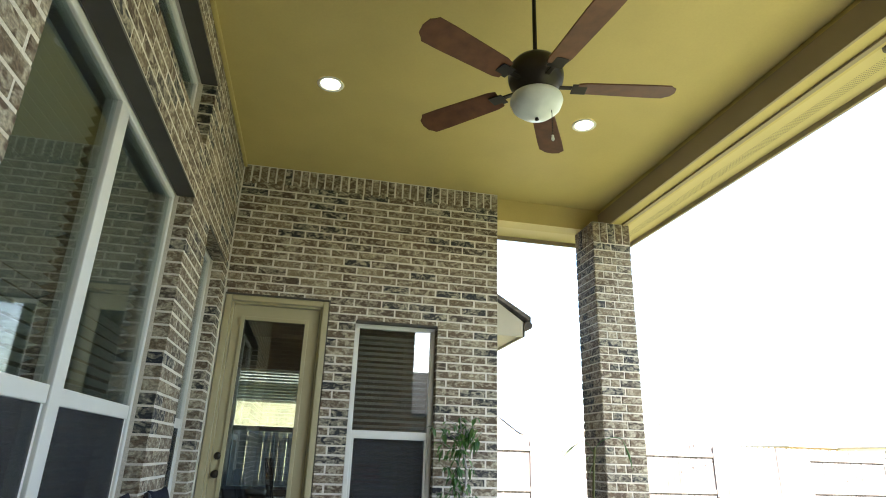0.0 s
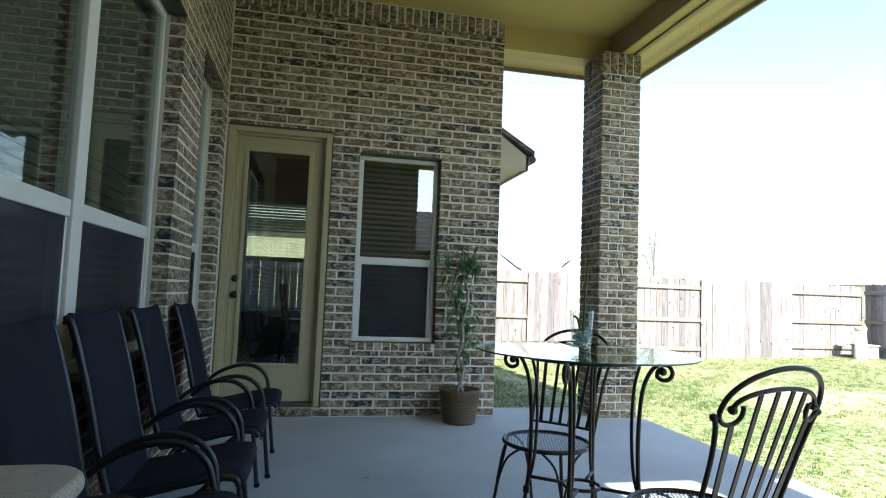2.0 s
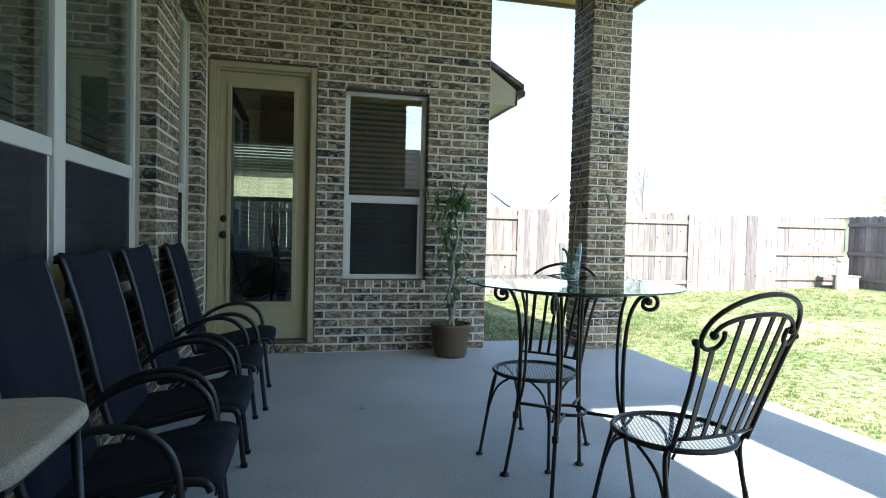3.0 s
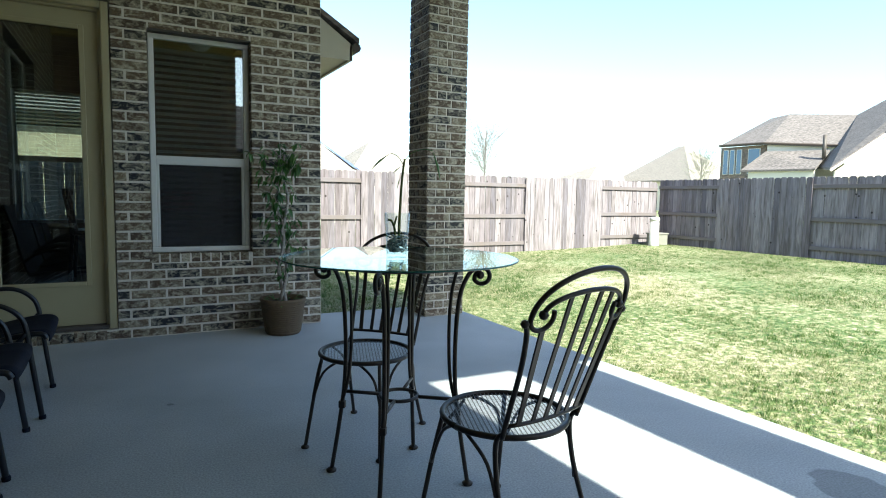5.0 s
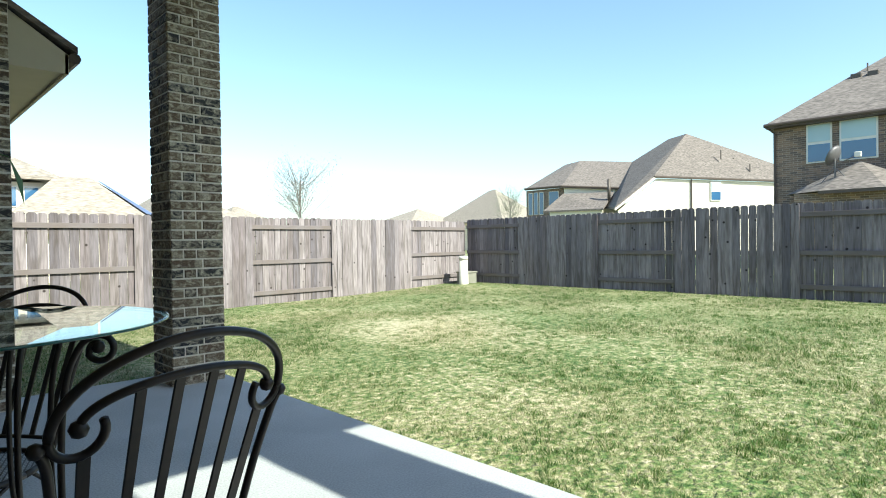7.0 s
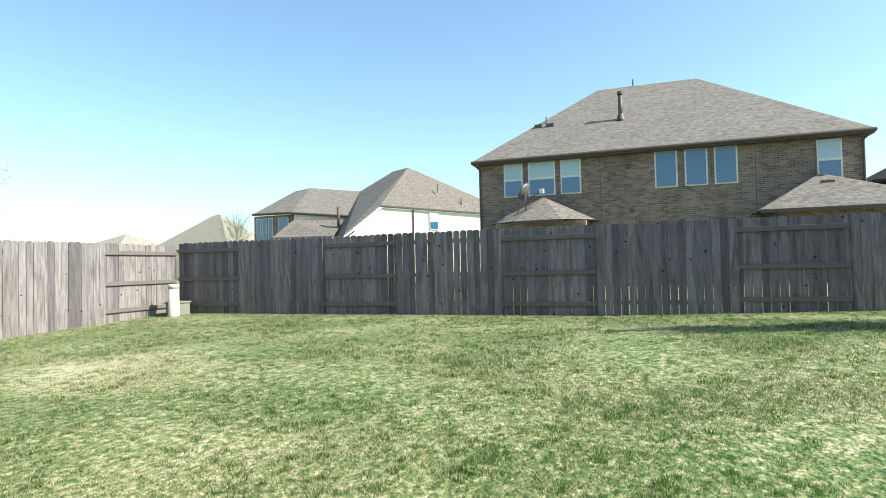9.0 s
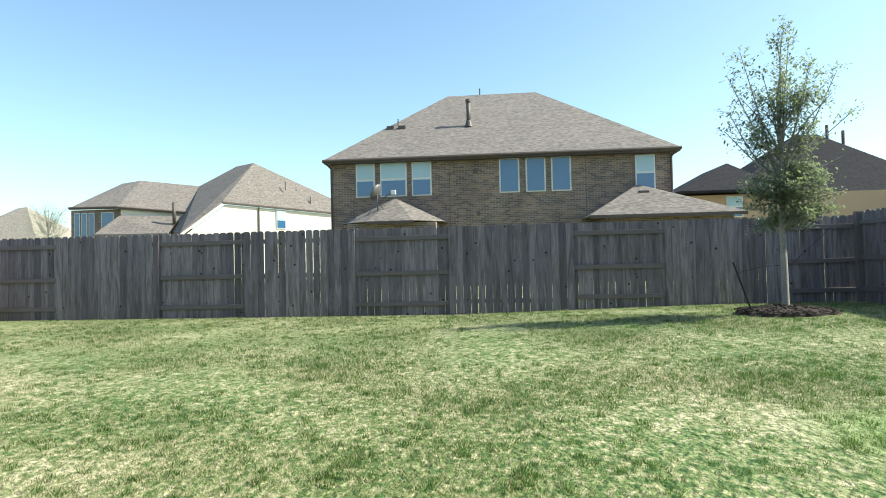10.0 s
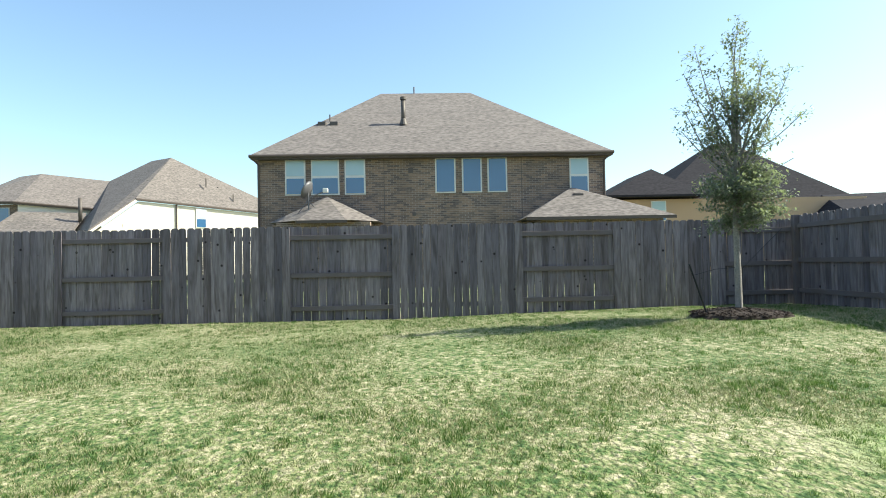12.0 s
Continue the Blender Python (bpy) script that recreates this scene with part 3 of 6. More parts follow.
WALL_X, WALL_Y, WALL_E, CEIL = -0.73, 5.23, 1.80, 3.82
DOOR = (-0.712, 0.192, 0.085, 2.545)
WIN_B = (0.45, 1.203, 0.662, 2.383)
LEFT_BASE = Matrix.Translation((WALL_X, 0, 0)) @ Matrix.Rotation(radians(90), 4, "Z")
BACK_BASE = Matrix.Translation((0, WALL_Y, 0))
WIN_A = (1.47, 3.52, 0.76, 2.72)
WIN_C = (4.14, 4.97, 0.76, 2.76)
WIN_T = (1.47, 3.58, 3.10, 3.58)
grow = 0.008


def opened(holes):
    return [(a - grow, b + grow, c - grow, d + grow) for a, b, c, d in holes]


wall_north = wall_core("wall_north", WALL_X - 0.3, WALL_E - 0.006, 0.0, CEIL, 0.003, 0.26, opened([DOOR, WIN_B]), BACK_BASE, M_MORTAR, "brown variegated brick wall with pale mortar")
wall_west = wall_core("wall_west", -2.6, WALL_Y + 0.004, 0.0, CEIL, 0.003, 0.26, opened([WIN_A, WIN_C, WIN_T]), LEFT_BASE, M_MORTAR, "brown variegated brick wall with wide windows")


# ---- windows and door ----
SLAT = {}


def slat_mesh(width, mat):
    key = (round(width, 3), mat.name)
    if key not in SLAT:
        me = bpy.data.meshes.new("slat")
        w, d, h, t = width / 2, 0.022, 0.010, 0.0015
        me.from_pydata([(-w, -d, h), (w, -d, h), (w, d, -h), (-w, d, -h), (-w, -d, h - t), (w, -d, h - t), (w, d, -h - t), (-w, d, -h - t)], [], [(0, 1, 2, 3), (7, 6, 5, 4), (0, 4, 5, 1), (2, 6, 7, 3)])
        me.materials.append(mat)
        SLAT[key] = me
    return SLAT[key]


def sash_window(name, base, u0, u1, z0, z1, mullions, rail, label, blind=True, slat_mat=None, back=0.09):
    """A vinyl window set back in its opening; mullions are u places, rail the height of the meeting rail."""
    root = thing(name, label, "window", kind="structure")
    root.matrix_world = base
    f, y0, y1 = 0.042, back, back + 0.07

    def bar(nm, a, b, c, d, t0=y0, t1=y1):
        part(nm, bm_box(a, b, t0, t1, c, d, bevel=0.006), M_VINYL, root)

    bar("window_frame", u0, u1, z1 - f, z1)
    bar("window_sill", u0, u1, z0, z0 + f, y0 - 0.012)
    bar("window_frame", u0, u0 + f, z0 + f, z1 - f)
    bar("window_frame", u1 - f, u1, z0 + f, z1 - f)
    edges = [u0 + f]
    for c in mullions:
        bar("mullion", c - 0.055, c + 0.055, z0 + f, z1 - f, y0 - 0.004)
        edges += [c - 0.055, c + 0.055]
    edges.append(u1 - f)
    for a, b in zip(edges[::2], edges[1::2]):
        levels = [(z0 + f, z1 - f)]
        if rail:
            bar("meeting_rail", a, b, rail - 0.035, rail + 0.035, y0 + 0.004)
            bar("window_frame", a, a + 0.022, z0 + f, rail - 0.035, y0 + 0.012)
            bar("window_frame", b - 0.022, b, z0 + f, rail - 0.035, y0 + 0.012)
            levels = [(z0 + f, rail - 0.035), (rail + 0.035, z1 - f)]
            if name in ("window_1", "window_2", "window_3"):
                net = part("insect_screen", bm_box(a + 0.022, b - 0.022, y0 + 0.013, y0 + 0.0145, z0 + f, rail - 0.035), M_SCREEN, root, "dark insect screen")
                net.visible_shadow = False
        for c, d in levels:
            p = part("pane", bm_box(a, b, y0 + 0.018, y0 + 0.024, c, d), M_GLASS, root)
            p.visible_shadow = False
        if blind:
            me = slat_mesh(b - a - 0.02, slat_mat or M_BLIND)
            n = int((z1 - z0 - 2 * f) / 0.05)
            for i in range(n):
                s = bpy.data.objects.new("slat", me)
                scene.collection.objects.link(s)
                s.parent = root
                s.location = ((a + b) / 2, y0 + 0.10, z0 + f + 0.02 + i * 0.05)
    return root


sash_window("window_1", BACK_BASE, *WIN_B, [], 1.40, "white vinyl single-hung window with dark blinds")
sash_window("window_2", LEFT_BASE, *WIN_A, [2.45], 1.405, "wide white twin window with half-drawn blinds", back=0.11)
sash_window("window_3", LEFT_BASE, *WIN_C, [], 1.41, "narrow white vinyl window without blinds", blind=False, back=0.11)
sash_window("window_4", LEFT_BASE, *WIN_T, [2.5], 0, "white transom window high in the brick wall", blind=False, back=0.12)

card = thing("red_sign", "small red card in a grey frame inside the window", "sign", (0.655, WALL_Y + 0.20, 1.075))
part("card", bm_box(-0.115, 0.115, 0, 0.004, -0.075, 0.075), M_SIGN, card)
part("border", bm_box(-0.14, 0.14, 0.005, 0.012, -0.1, 0.1), M_STEEL, card)

for nm, (a, b, c, d), base in (("lintel", DOOR, BACK_BASE), ("lintel", WIN_B, BACK_BASE), ("lintel", WIN_A, LEFT_BASE), ("lintel", WIN_C, LEFT_BASE), ("lintel", WIN_T, LEFT_BASE)):
    bm = bm_box(a, b, -0.006, 0.10, d - 0.006, d + 0.008)
    bmesh.ops.transform(bm, matrix=base, verts=bm.verts)
    tagged(link_mesh(nm, bm, M_STEEL), "dark painted steel lintel above an opening", "lintel", kind="structure")


def build_door():
    a, b, c, d = DOOR
    root = thing("door_1", "khaki full-light patio door, closed", "door", (0, WALL_Y, 0), kind="structure")
    y = 0.05
    part("door_frame", bm_box(a, a + 0.055, y - 0.04, y + 0.14, c, d, bevel=0.008), M_DOOR, root)
    part("door_frame", bm_box(b - 0.055, b, y - 0.04, y + 0.14, c, d, bevel=0.008), M_DOOR, root)
    part("door_frame", bm_box(a + 0.055, b - 0.055, y - 0.04, y + 0.14, d - 0.055, d, bevel=0.008), M_DOOR, root)
    part("stop_moulding", bm_box(a + 0.055, a + 0.075, y, y + 0.1, c, d - 0.055, bevel=0.004), M_DOOR, root)
    part("stop_moulding", bm_box(b - 0.075, b - 0.055, y, y + 0.1, c, d - 0.055, bevel=0.004), M_DOOR, root)
    part("stop_moulding", bm_box(a + 0.075, b - 0.075, y, y + 0.1, d - 0.075, d - 0.055, bevel=0.004), M_DOOR, root)
    part("threshold", bm_box(a + 0.055, b - 0.055, y - 0.03, y + 0.12, c, c + 0.03, bevel=0.006), M_VENT, root)
    # leaf: stiles and rails round one tall pane
    l0, l1, z0, z1, t0, t1 = a + 0.078, b - 0.078, c + 0.035, d - 0.078, y + 0.035, y + 0.08
    g0, g1, h0, h1 = -0.545, 0.005, 0.44, 2.345
    leaf = part("door_leaf", bm_box(l0, g0, t0, t1, z0, z1), M_DOOR, root)
    for q in ((g1, l1, z0, z1), (g0, g1, z0, h0), (g0, g1, h1, z1)):
        part("door_rail", bm_box(q[0], q[1], t0, t1, q[2], q[3]), M_DOOR, leaf)
    for q in ((g0 - 0.022, g0 + 0.012, h0 - 0.02, h1 + 0.02), (g1 - 0.012, g1 + 0.022, h0 - 0.02, h1 + 0.02), (g0 + 0.012, g1 - 0.012, h0 - 0.02, h0 + 0.014), (g0 + 0.012, g1 - 0.012, h1 - 0.014, h1 + 0.02)):
        part("glazing_bead", bm_box(q[0], q[1], t0 - 0.014, t0 + 0.006, q[2], q[3], bevel=0.005), M_DOOR, leaf)
    p = part("pane", bm_box(g0, g1, t0 + 0.016, t0 + 0.024, h0, h1), M_GLASS, leaf)
    p.visible_shadow = False
    for z in (1.185, 1.045):
        bm = bm_lathe([(0.032, 0), (0.032, 0.008), (0.024, 0.014), (0.014, 0.016), (0.014, 0.03), (0.028, 0.036), (0.03, 0.05), (0.02, 0.062), (0.0, 0.064)] if z < 1.1 else [(0.03, 0), (0.03, 0.01), (0.022, 0.02), (0.0, 0.022)], seg=20)
        bmesh.ops.transform(bm, matrix=Matrix.Translation((-0.59, t0, z)) @ Matrix.Rotation(radians(90), 4, "X"), verts=bm.verts)
        part("door_knob" if z < 1.1 else "deadbolt", bm, M_BRASS, leaf, "dark bronze hardware", smooth=True)


build_door()
step = thing("door_step", "row of upright bricks under the door", "sill", (0, WALL_Y, 0), kind="structure")
part("mortar_bed", bm_box(DOOR[0] + 0.004, DOOR[1] - 0.004, 0.0, 0.25, 0.0, DOOR[2] - 0.006), M_MORTAR, step)

# ---- rooms behind the glass ----
def room(name, x0, x1, y0, y1, z0, z1, hole=None):
    bm = bmesh.new()
    bm_box(x0, x1, y0, y1, z1, z1 + 0.1, bm)
    bm_box(x0 - 0.1, x0, y0, y1, z0, z1, bm)
    bm_box(x1, x1 + 0.1, y0, y1, z0, z1, bm)
    if hole:
        a, b, c, d = hole
        bm_box(x0, a, y1, y1 + 0.2, z0, z1, bm)
        bm_box(b, x1, y1, y1 + 0.2, z0, z1, bm)
        bm_box(a, b, y1, y1 + 0.2, z0, c, bm)
        bm_box(a, b, y1, y1 + 0.2, d, z1, bm)
    else:
        bm_box(x0, x1, y1, y1 + 0.1, z0, z1, bm)
    tagged(link_mesh(name, bm, M_ROOM), "dim taupe painted room walls", "wall", kind="structure")
    tagged(link_mesh("room_floor", bm_box(x0, x1, y0, y1, z0 - 0.08, z0), M_ROOM_FLOOR), "dark wood floor indoors", "floor", kind="structure")


room("wall_kitchen", -2.6, 1.50, 5.495, 9.3, 0.085, 2.9, (-1.0, 0.05, 0.72, 2.42))
sash_window("window_5", Matrix.Translation((0, 9.3, 0)), -1.0, 0.05, 0.72, 2.42, [], 1.55, "far kitchen window with a raised cream blind", blind=False, back=0.05)
far_blind = thing("window_blind", "cream blind drawn a third of the way down", "blind", (-0.475, 9.27, 1.95))
for i in range(10):
    s = bpy.data.objects.new("slat", slat_mesh(0.95, M_BLIND_LIGHT))
    scene.collection.objects.link(s)
    s.parent = far_blind
    s.location = (0, 0, 0.03 + 0.045 * i)

bm = bmesh.new()
bm_box(-4.6, -0.99, -2.5, 5.1, 3.7, 3.8, bm)
bm_box(-4.7, -4.6, -2.5, 5.1, 0.0, 3.7, bm)
bm_box(-4.6, -0.99, -2.6, -2.5, 0.0, 3.7, bm)
bm_box(-4.6, -0.99, 5.1, 5.2, 0.0, 3.7, bm)
tagged(link_mesh("wall_living_room", bm, M_ROOM), "dim painted walls of the living room", "wall", kind="structure")
tagged(link_mesh("living_room_floor", bm_box(-4.6, -0.99, -2.5, 5.1, 0.0, 0.08), M_ROOM_FLOOR), "dark wood floor of the living room", "floor", kind="structure")


def bar_chair(at, turn):
    root = thing("bar_chair", "dark wooden counter chair indoors behind the glass door", "chair", at, turn)
    for x in (-0.19, 0.19):
        part("leg", bm_tube([(x, -0.19, 0), (x, -0.17, 0.62)], 0.019), M_TUBE, root)
        part("back_post", bm_tube([(x, 0.22, 0), (x, 0.17, 0.62), (x, 0.24, 1.08)], 0.019), M_TUBE, root)
        part("side_stretcher", bm_box(x - 0.012, x + 0.012, -0.18, 0.2, 0.22, 0.25), M_TUBE, root)
    part("seat", bm_box(-0.22, 0.22, -0.22, 0.2, 0.61, 0.66, bevel=0.012), M_TUBE, root)
    for z in (0.8, 0.92, 1.02):
        part("back_slat", bm_box(-0.18, 0.18, 0.19, 0.215, z, z + 0.05), M_TUBE, root)


bar_chair((-0.05, 7.3, 0.085), 100)

# ---- columns, beams, ceiling ----
def column(name, x0, x1, y0, y1, z1):
    g = 0.008
    root = link_mesh(name, bm_box(x0 + g, x1 - g, y0 + g, y1 - g, 0, z1), M_MORTAR)
    return tagged(root, "square brown brick porch column with pale mortar", "column", group="porch columns", kind="structure")


COL_1 = (2.76, 3.18, 5.07, 5.49)
COL_2 = (2.64, 3.18, -0.95, -0.475)
BEAM_Z = 3.58
column_1 = column("column_1", *COL_1, BEAM_Z)
column_2 = column("column_2", *COL_2, BEAM_Z)

tagged(link_mesh("ceiling", bm_box(WALL_X - 0.02, 3.0, -0.9, 5.34, CEIL, CEIL + 0.05), M_TAN), "smooth tan painted porch ceiling", "ceiling", kind="structure")
bm = bm_box(2.98, 3.18, -0.72, 5.50, BEAM_Z, CEIL + 0.05)
tagged(link_mesh("beam_east", bm, M_TAN), "tan painted porch beam over the columns", "beam", kind="structure")
bm = bm_box(WALL_E + 0.005, 2.98, 5.32, 5.50, BEAM_Z, CEIL + 0.05)
tagged(link_mesh("beam_north", bm, M_TAN), "tan painted beam between wall and column", "beam", kind="structure")
bm = bm_box(WALL_X, 2.98, -0.75, -0.57, BEAM_Z, CEIL + 0.05)
tagged(link_mesh("beam_south", bm, M_TAN), "tan painted porch beam", "beam", kind="structure")
# boards on the inner beam face and under the eave
tagged(link_mesh("beam_trim", bm_box(2.955, 2.977, -0.55, 5.315, BEAM_Z - 0.012, CEIL - 0.055, bevel=0.004), M_TAN_DARK), "taupe trim board along the beam", "trim", kind="structure")
tagged(link_mesh("beam_trim_lower", bm_box(3.09, 3.13, -0.42, 5.06, BEAM_Z - 0.02, BEAM_Z - 0.002, bevel=0.003), M_TAN_DARK), "thin taupe trim strip under the beam", "trim", kind="structure")
tagged(link_mesh("crown_trim", bm_box(WALL_X, WALL_X + 0.03, -0.55, WALL_Y, CEIL - 0.035, CEIL - 0.002, bevel=0.008), M_TAN), "tan moulding between wall and ceiling", "trim", kind="structure")
eave = thing("eave", "tan vented porch eave with gutter edge", "eave", kind="structure")
part("soffit", bm_box(3.18, 3.48, -0.8, 5.8, 3.60, 3.615), M_SOFFIT, eave)
part("fascia", bm_box(3.48, 3.505, -0.8, 5.83, 3.555, 3.74), M_TAN_DARK, eave)
part("soffit", bm_box(WALL_E + 0.005, 3.18, 5.50, 5.8, 3.60, 3.615), M_SOFFIT, eave)
part("fascia", bm_box(WALL_E + 0.005, 3.48, 5.8, 5.825, 3.555, 3.74), M_TAN_DARK, eave)
for k in range(2):
    bm = bmesh.new()
    for i in range(300):
        for j in range(3):
            y = 0.3 + 0.018 * i
            x = 3.30 + 0.014 * (j + 3 * k)
            bm_poly([(x, y, 3.5985), (x + 0.006, y, 3.5985), (x + 0.006, y + 0.008, 3.5985), (x, y + 0.008, 3.5985)], [(0, 3, 2, 1)], bm)
    v = part("vent_holes", bm, M_VENT, eave, "rows of small vent perforations")
    v["kind"] = "stuff"
roof = link_mesh("porch_roof", bm_poly([(-6, -0.85, 6.6), (3.52, -0.85, 3.76), (3.52, 5.85, 3.76), (-6, 5.85, 6.6), (-6, -0.85, 6.5), (3.52, -0.85, 3.72), (3.52, 5.85, 3.72), (-6, 5.85, 6.5)], [(0, 1, 2, 3), (7, 6, 5, 4), (1, 0, 4, 5), (3, 2, 6, 7), (2, 1, 5, 6), (0, 3, 7, 4)]), M_ROOF)
tagged(roof, "brown shingled porch roof", "roof", kind="structure")
# solid house body behind the porch, closing it to the south and west
tagged(link_mesh("wall_south", bm_box(WALL_X, 2.03, -1.0, -0.76, 0.0, 3.9), M_FAR_BRICK), "plain brick wall closing the porch", "wall", kind="structure")
bm = bm_box(-4.8, WALL_X - 0.3, -2.6, 5.2, 3.82, 4.0)
tagged(link_mesh("attic_floor", bm, M_ROOM), "attic floor over the living room", "ceiling", kind="structure")
tagged(link_mesh("wall_gable_north", bm_box(-6, 1.8, 5.50, 5.62, 2.9, 5.0), M_FAR_BRICK), "plain brick gable wall above the kitchen", "wall", kind="structure")

# the lower wing to the north, with its eave beyond the wall's corner
wing = thing("north_wing", "house wing with a low tan eave and shingle roof", "house", (0, 0, 0), kind="structure")
part("wall", bm_box(1.61, 1.80, 5.50, 9.6, 0, 2.5), M_FAR_BRICK, wing)
part("wall", bm_box(-2.8, -1.01, 9.52, 9.6, 0, 2.5), M_FAR_BRICK, wing)
part("wall", bm_box(0.06, 1.6, 9.52, 9.6, 0, 2.5), M_FAR_BRICK, wing)
part("soffit", bm_box(1.80, 2.22, 5.72, 10.1, 2.47, 2.485), M_WING, wing)
part("fascia", bm_box(2.22, 2.245, 5.70, 10.1, 2.45, 2.60), M_WING, wing)
part("gutter", bm_tube([(2.285, 5.69, 2.575), (2.285, 10.1, 2.575)], 0.045), M_FASCIA, wing)
part("gable_end", bm_poly([(1.80, 5.70, 2.45), (2.24, 5.70, 2.45), (2.24, 5.70, 2.60), (1.80, 5.70, 2.90), (1.80, 5.72, 2.45), (2.24, 5.72, 2.45), (2.24, 5.72, 2.60), (1.80, 5.72, 2.90)], [(0, 1, 2, 3), (7, 6, 5, 4), (0, 4, 5, 1), (2, 6, 7, 3), (1, 5, 6, 2), (0, 3, 7, 4)]), M_WING, wing)
part("roof", bm_poly([(2.30, 5.66, 2.61), (2.30, 10.1, 2.61), (-1.5, 10.1, 4.9), (-1.5, 5.66, 4.9), (2.30, 5.66, 2.66), (2.30, 10.1, 2.66), (-1.5, 10.1, 4.95), (-1.5, 5.66, 4.95)], [(0, 3, 2, 1), (4, 5, 6, 7), (0, 1, 5, 4), (1, 2, 6, 5), (2, 3, 7, 6), (3, 0, 4, 7)]), M_ROOF, wing)

# ---- ceiling fan, lamps ----
def ceiling_fan(at):
    root = thing("ceiling_fan", "dark bronze ceiling fan with five walnut blades and bowl light", "ceiling fan", at)
    zt = CEIL - at[2]
    part("canopy", bm_lathe([(0.075, zt), (0.072, zt - 0.03), (0.04, zt - 0.07), (0.014, zt - 0.075)], seg=24), M_BRASS, root, smooth=True)
    part("downrod", bm_tube([(0, 0, zt - 0.07), (0, 0, 0.19)], 0.0125), M_BRASS, root, smooth=True)
    part("motor_housing", bm_lathe([(0.03, 0.21), (0.06, 0.19), (0.12, 0.165), (0.145, 0.13), (0.15, 0.07), (0.14, 0.03), (0.105, 0.0), (0.085, -0.03), (0.085, -0.05)], seg=36), M_BRASS, root, smooth=True)
    part("light_bowl", bm_lathe([(0.09, -0.05), (0.135, -0.055), (0.14, -0.075), (0.125, -0.115), (0.085, -0.15), (0.03, -0.168), (0.0, -0.17)], seg=36), M_FROST, root, "frosted swirled glass bowl", smooth=True)
    part("finial", bm_lathe([(0.0, -0.19), (0.012, -0.185), (0.008, -0.172), (0.0, -0.168)], seg=12), M_BRASS, root, smooth=True)
    chain = part("pull_chain", bm_tube([(0.05, -0.05, -0.05), (0.06, -0.06, -0.17), (0.06, -0.06, -0.30)], 0.0022, seg=5), M_BRASS, root)
    part("pull_bob", bm_lathe([(0.0, -0.335), (0.009, -0.325), (0.006, -0.30), (0.0, -0.298)], seg=10), M_FROST, chain).location = (0.06, -0.06, 0)
    for k in range(5):
        m = Matrix.Rotation(radians(FAN_TURN + 72 * k), 4, "Z")
        bm = bmesh.new()
        outline = [(0.22, -0.055), (0.26, -0.066), (0.60, -0.078), (0.70, -0.078), (0.715, -0.06), (0.735, -0.045), (0.745, 0.0), (0.735, 0.045), (0.715, 0.06), (0.70, 0.078), (0.60, 0.078), (0.26, 0.066), (0.22, 0.055)]
        vt = [bm.verts.new((x, y, 0.004)) for x, y in outline]
        vb = [bm.verts.new((x, y, -0.004)) for x, y in outline]
        bm.faces.new(vt)
        bm.faces.new(vb[::-1])
        for i in range(len(outline)):
            j = (i + 1) % len(outline)
            bm.faces.new((vt[j], vt[i], vb[i], vb[j]))
        bmesh.ops.transform(bm, matrix=m @ Matrix.Translation((0, 0, 0.02)) @ Matrix.Rotation(radians(12), 4, "X"), verts=bm.verts)
        blade = part("blade", bm, M_FAN_WOOD, root)
        bm = bm_box(0.12, 0.20, -0.014, 0.014, 0.016, 0.024, bevel=0.003)
        bm_box(0.19, 0.27, -0.042, 0.042, 0.010, 0.016, bm, bevel=0.002)
        bmesh.ops.transform(bm, matrix=m, verts=bm.verts)
        part("blade_iron", bm, M_BRASS, root)


FAN_TURN = 61.0
ceiling_fan((1.115, 2.40, 3.09))


def can_light(at):
    root = thing("recessed_light", "lit round recessed light in the ceiling", "ceiling light", at, group="recessed ceiling lights")
    part("trim_ring", bm_lathe([(0.095, -0.001), (0.098, -0.006), (0.09, -0.011), (0.072, -0.008), (0.068, -0.002)], seg=32, cap=False), M_VINYL, root, smooth=True)
    part("lens", bm_lathe([(0.072, -0.003), (0.0, -0.004)], seg=32, cap=False), M_LAMP, root)


for x, y in ((0.02, 3.71), (2.06, 3.74), (0.02, 0.95), (2.06, 0.95)):
    can_light((x, y, CEIL))
flood = thing("flood_light", "dark flood light under the porch eave", "lamp", (3.24, 2.12, 3.60))
part("base", bm_lathe([(0.055, 0.0), (0.055, -0.02), (0.02, -0.03)], seg=20), M_BRASS, flood)
part("head", bm_lathe([(0.02, -0.03), (0.035, -0.06), (0.055, -0.12), (0.05, -0.125)], seg=20), M_BRASS, flood, smooth=True)
part("bulb", bm_lathe([(0.05, -0.12), (0.04, -0.14), (0.0, -0.148)], seg=20), M_VINYL, flood, smooth=True)

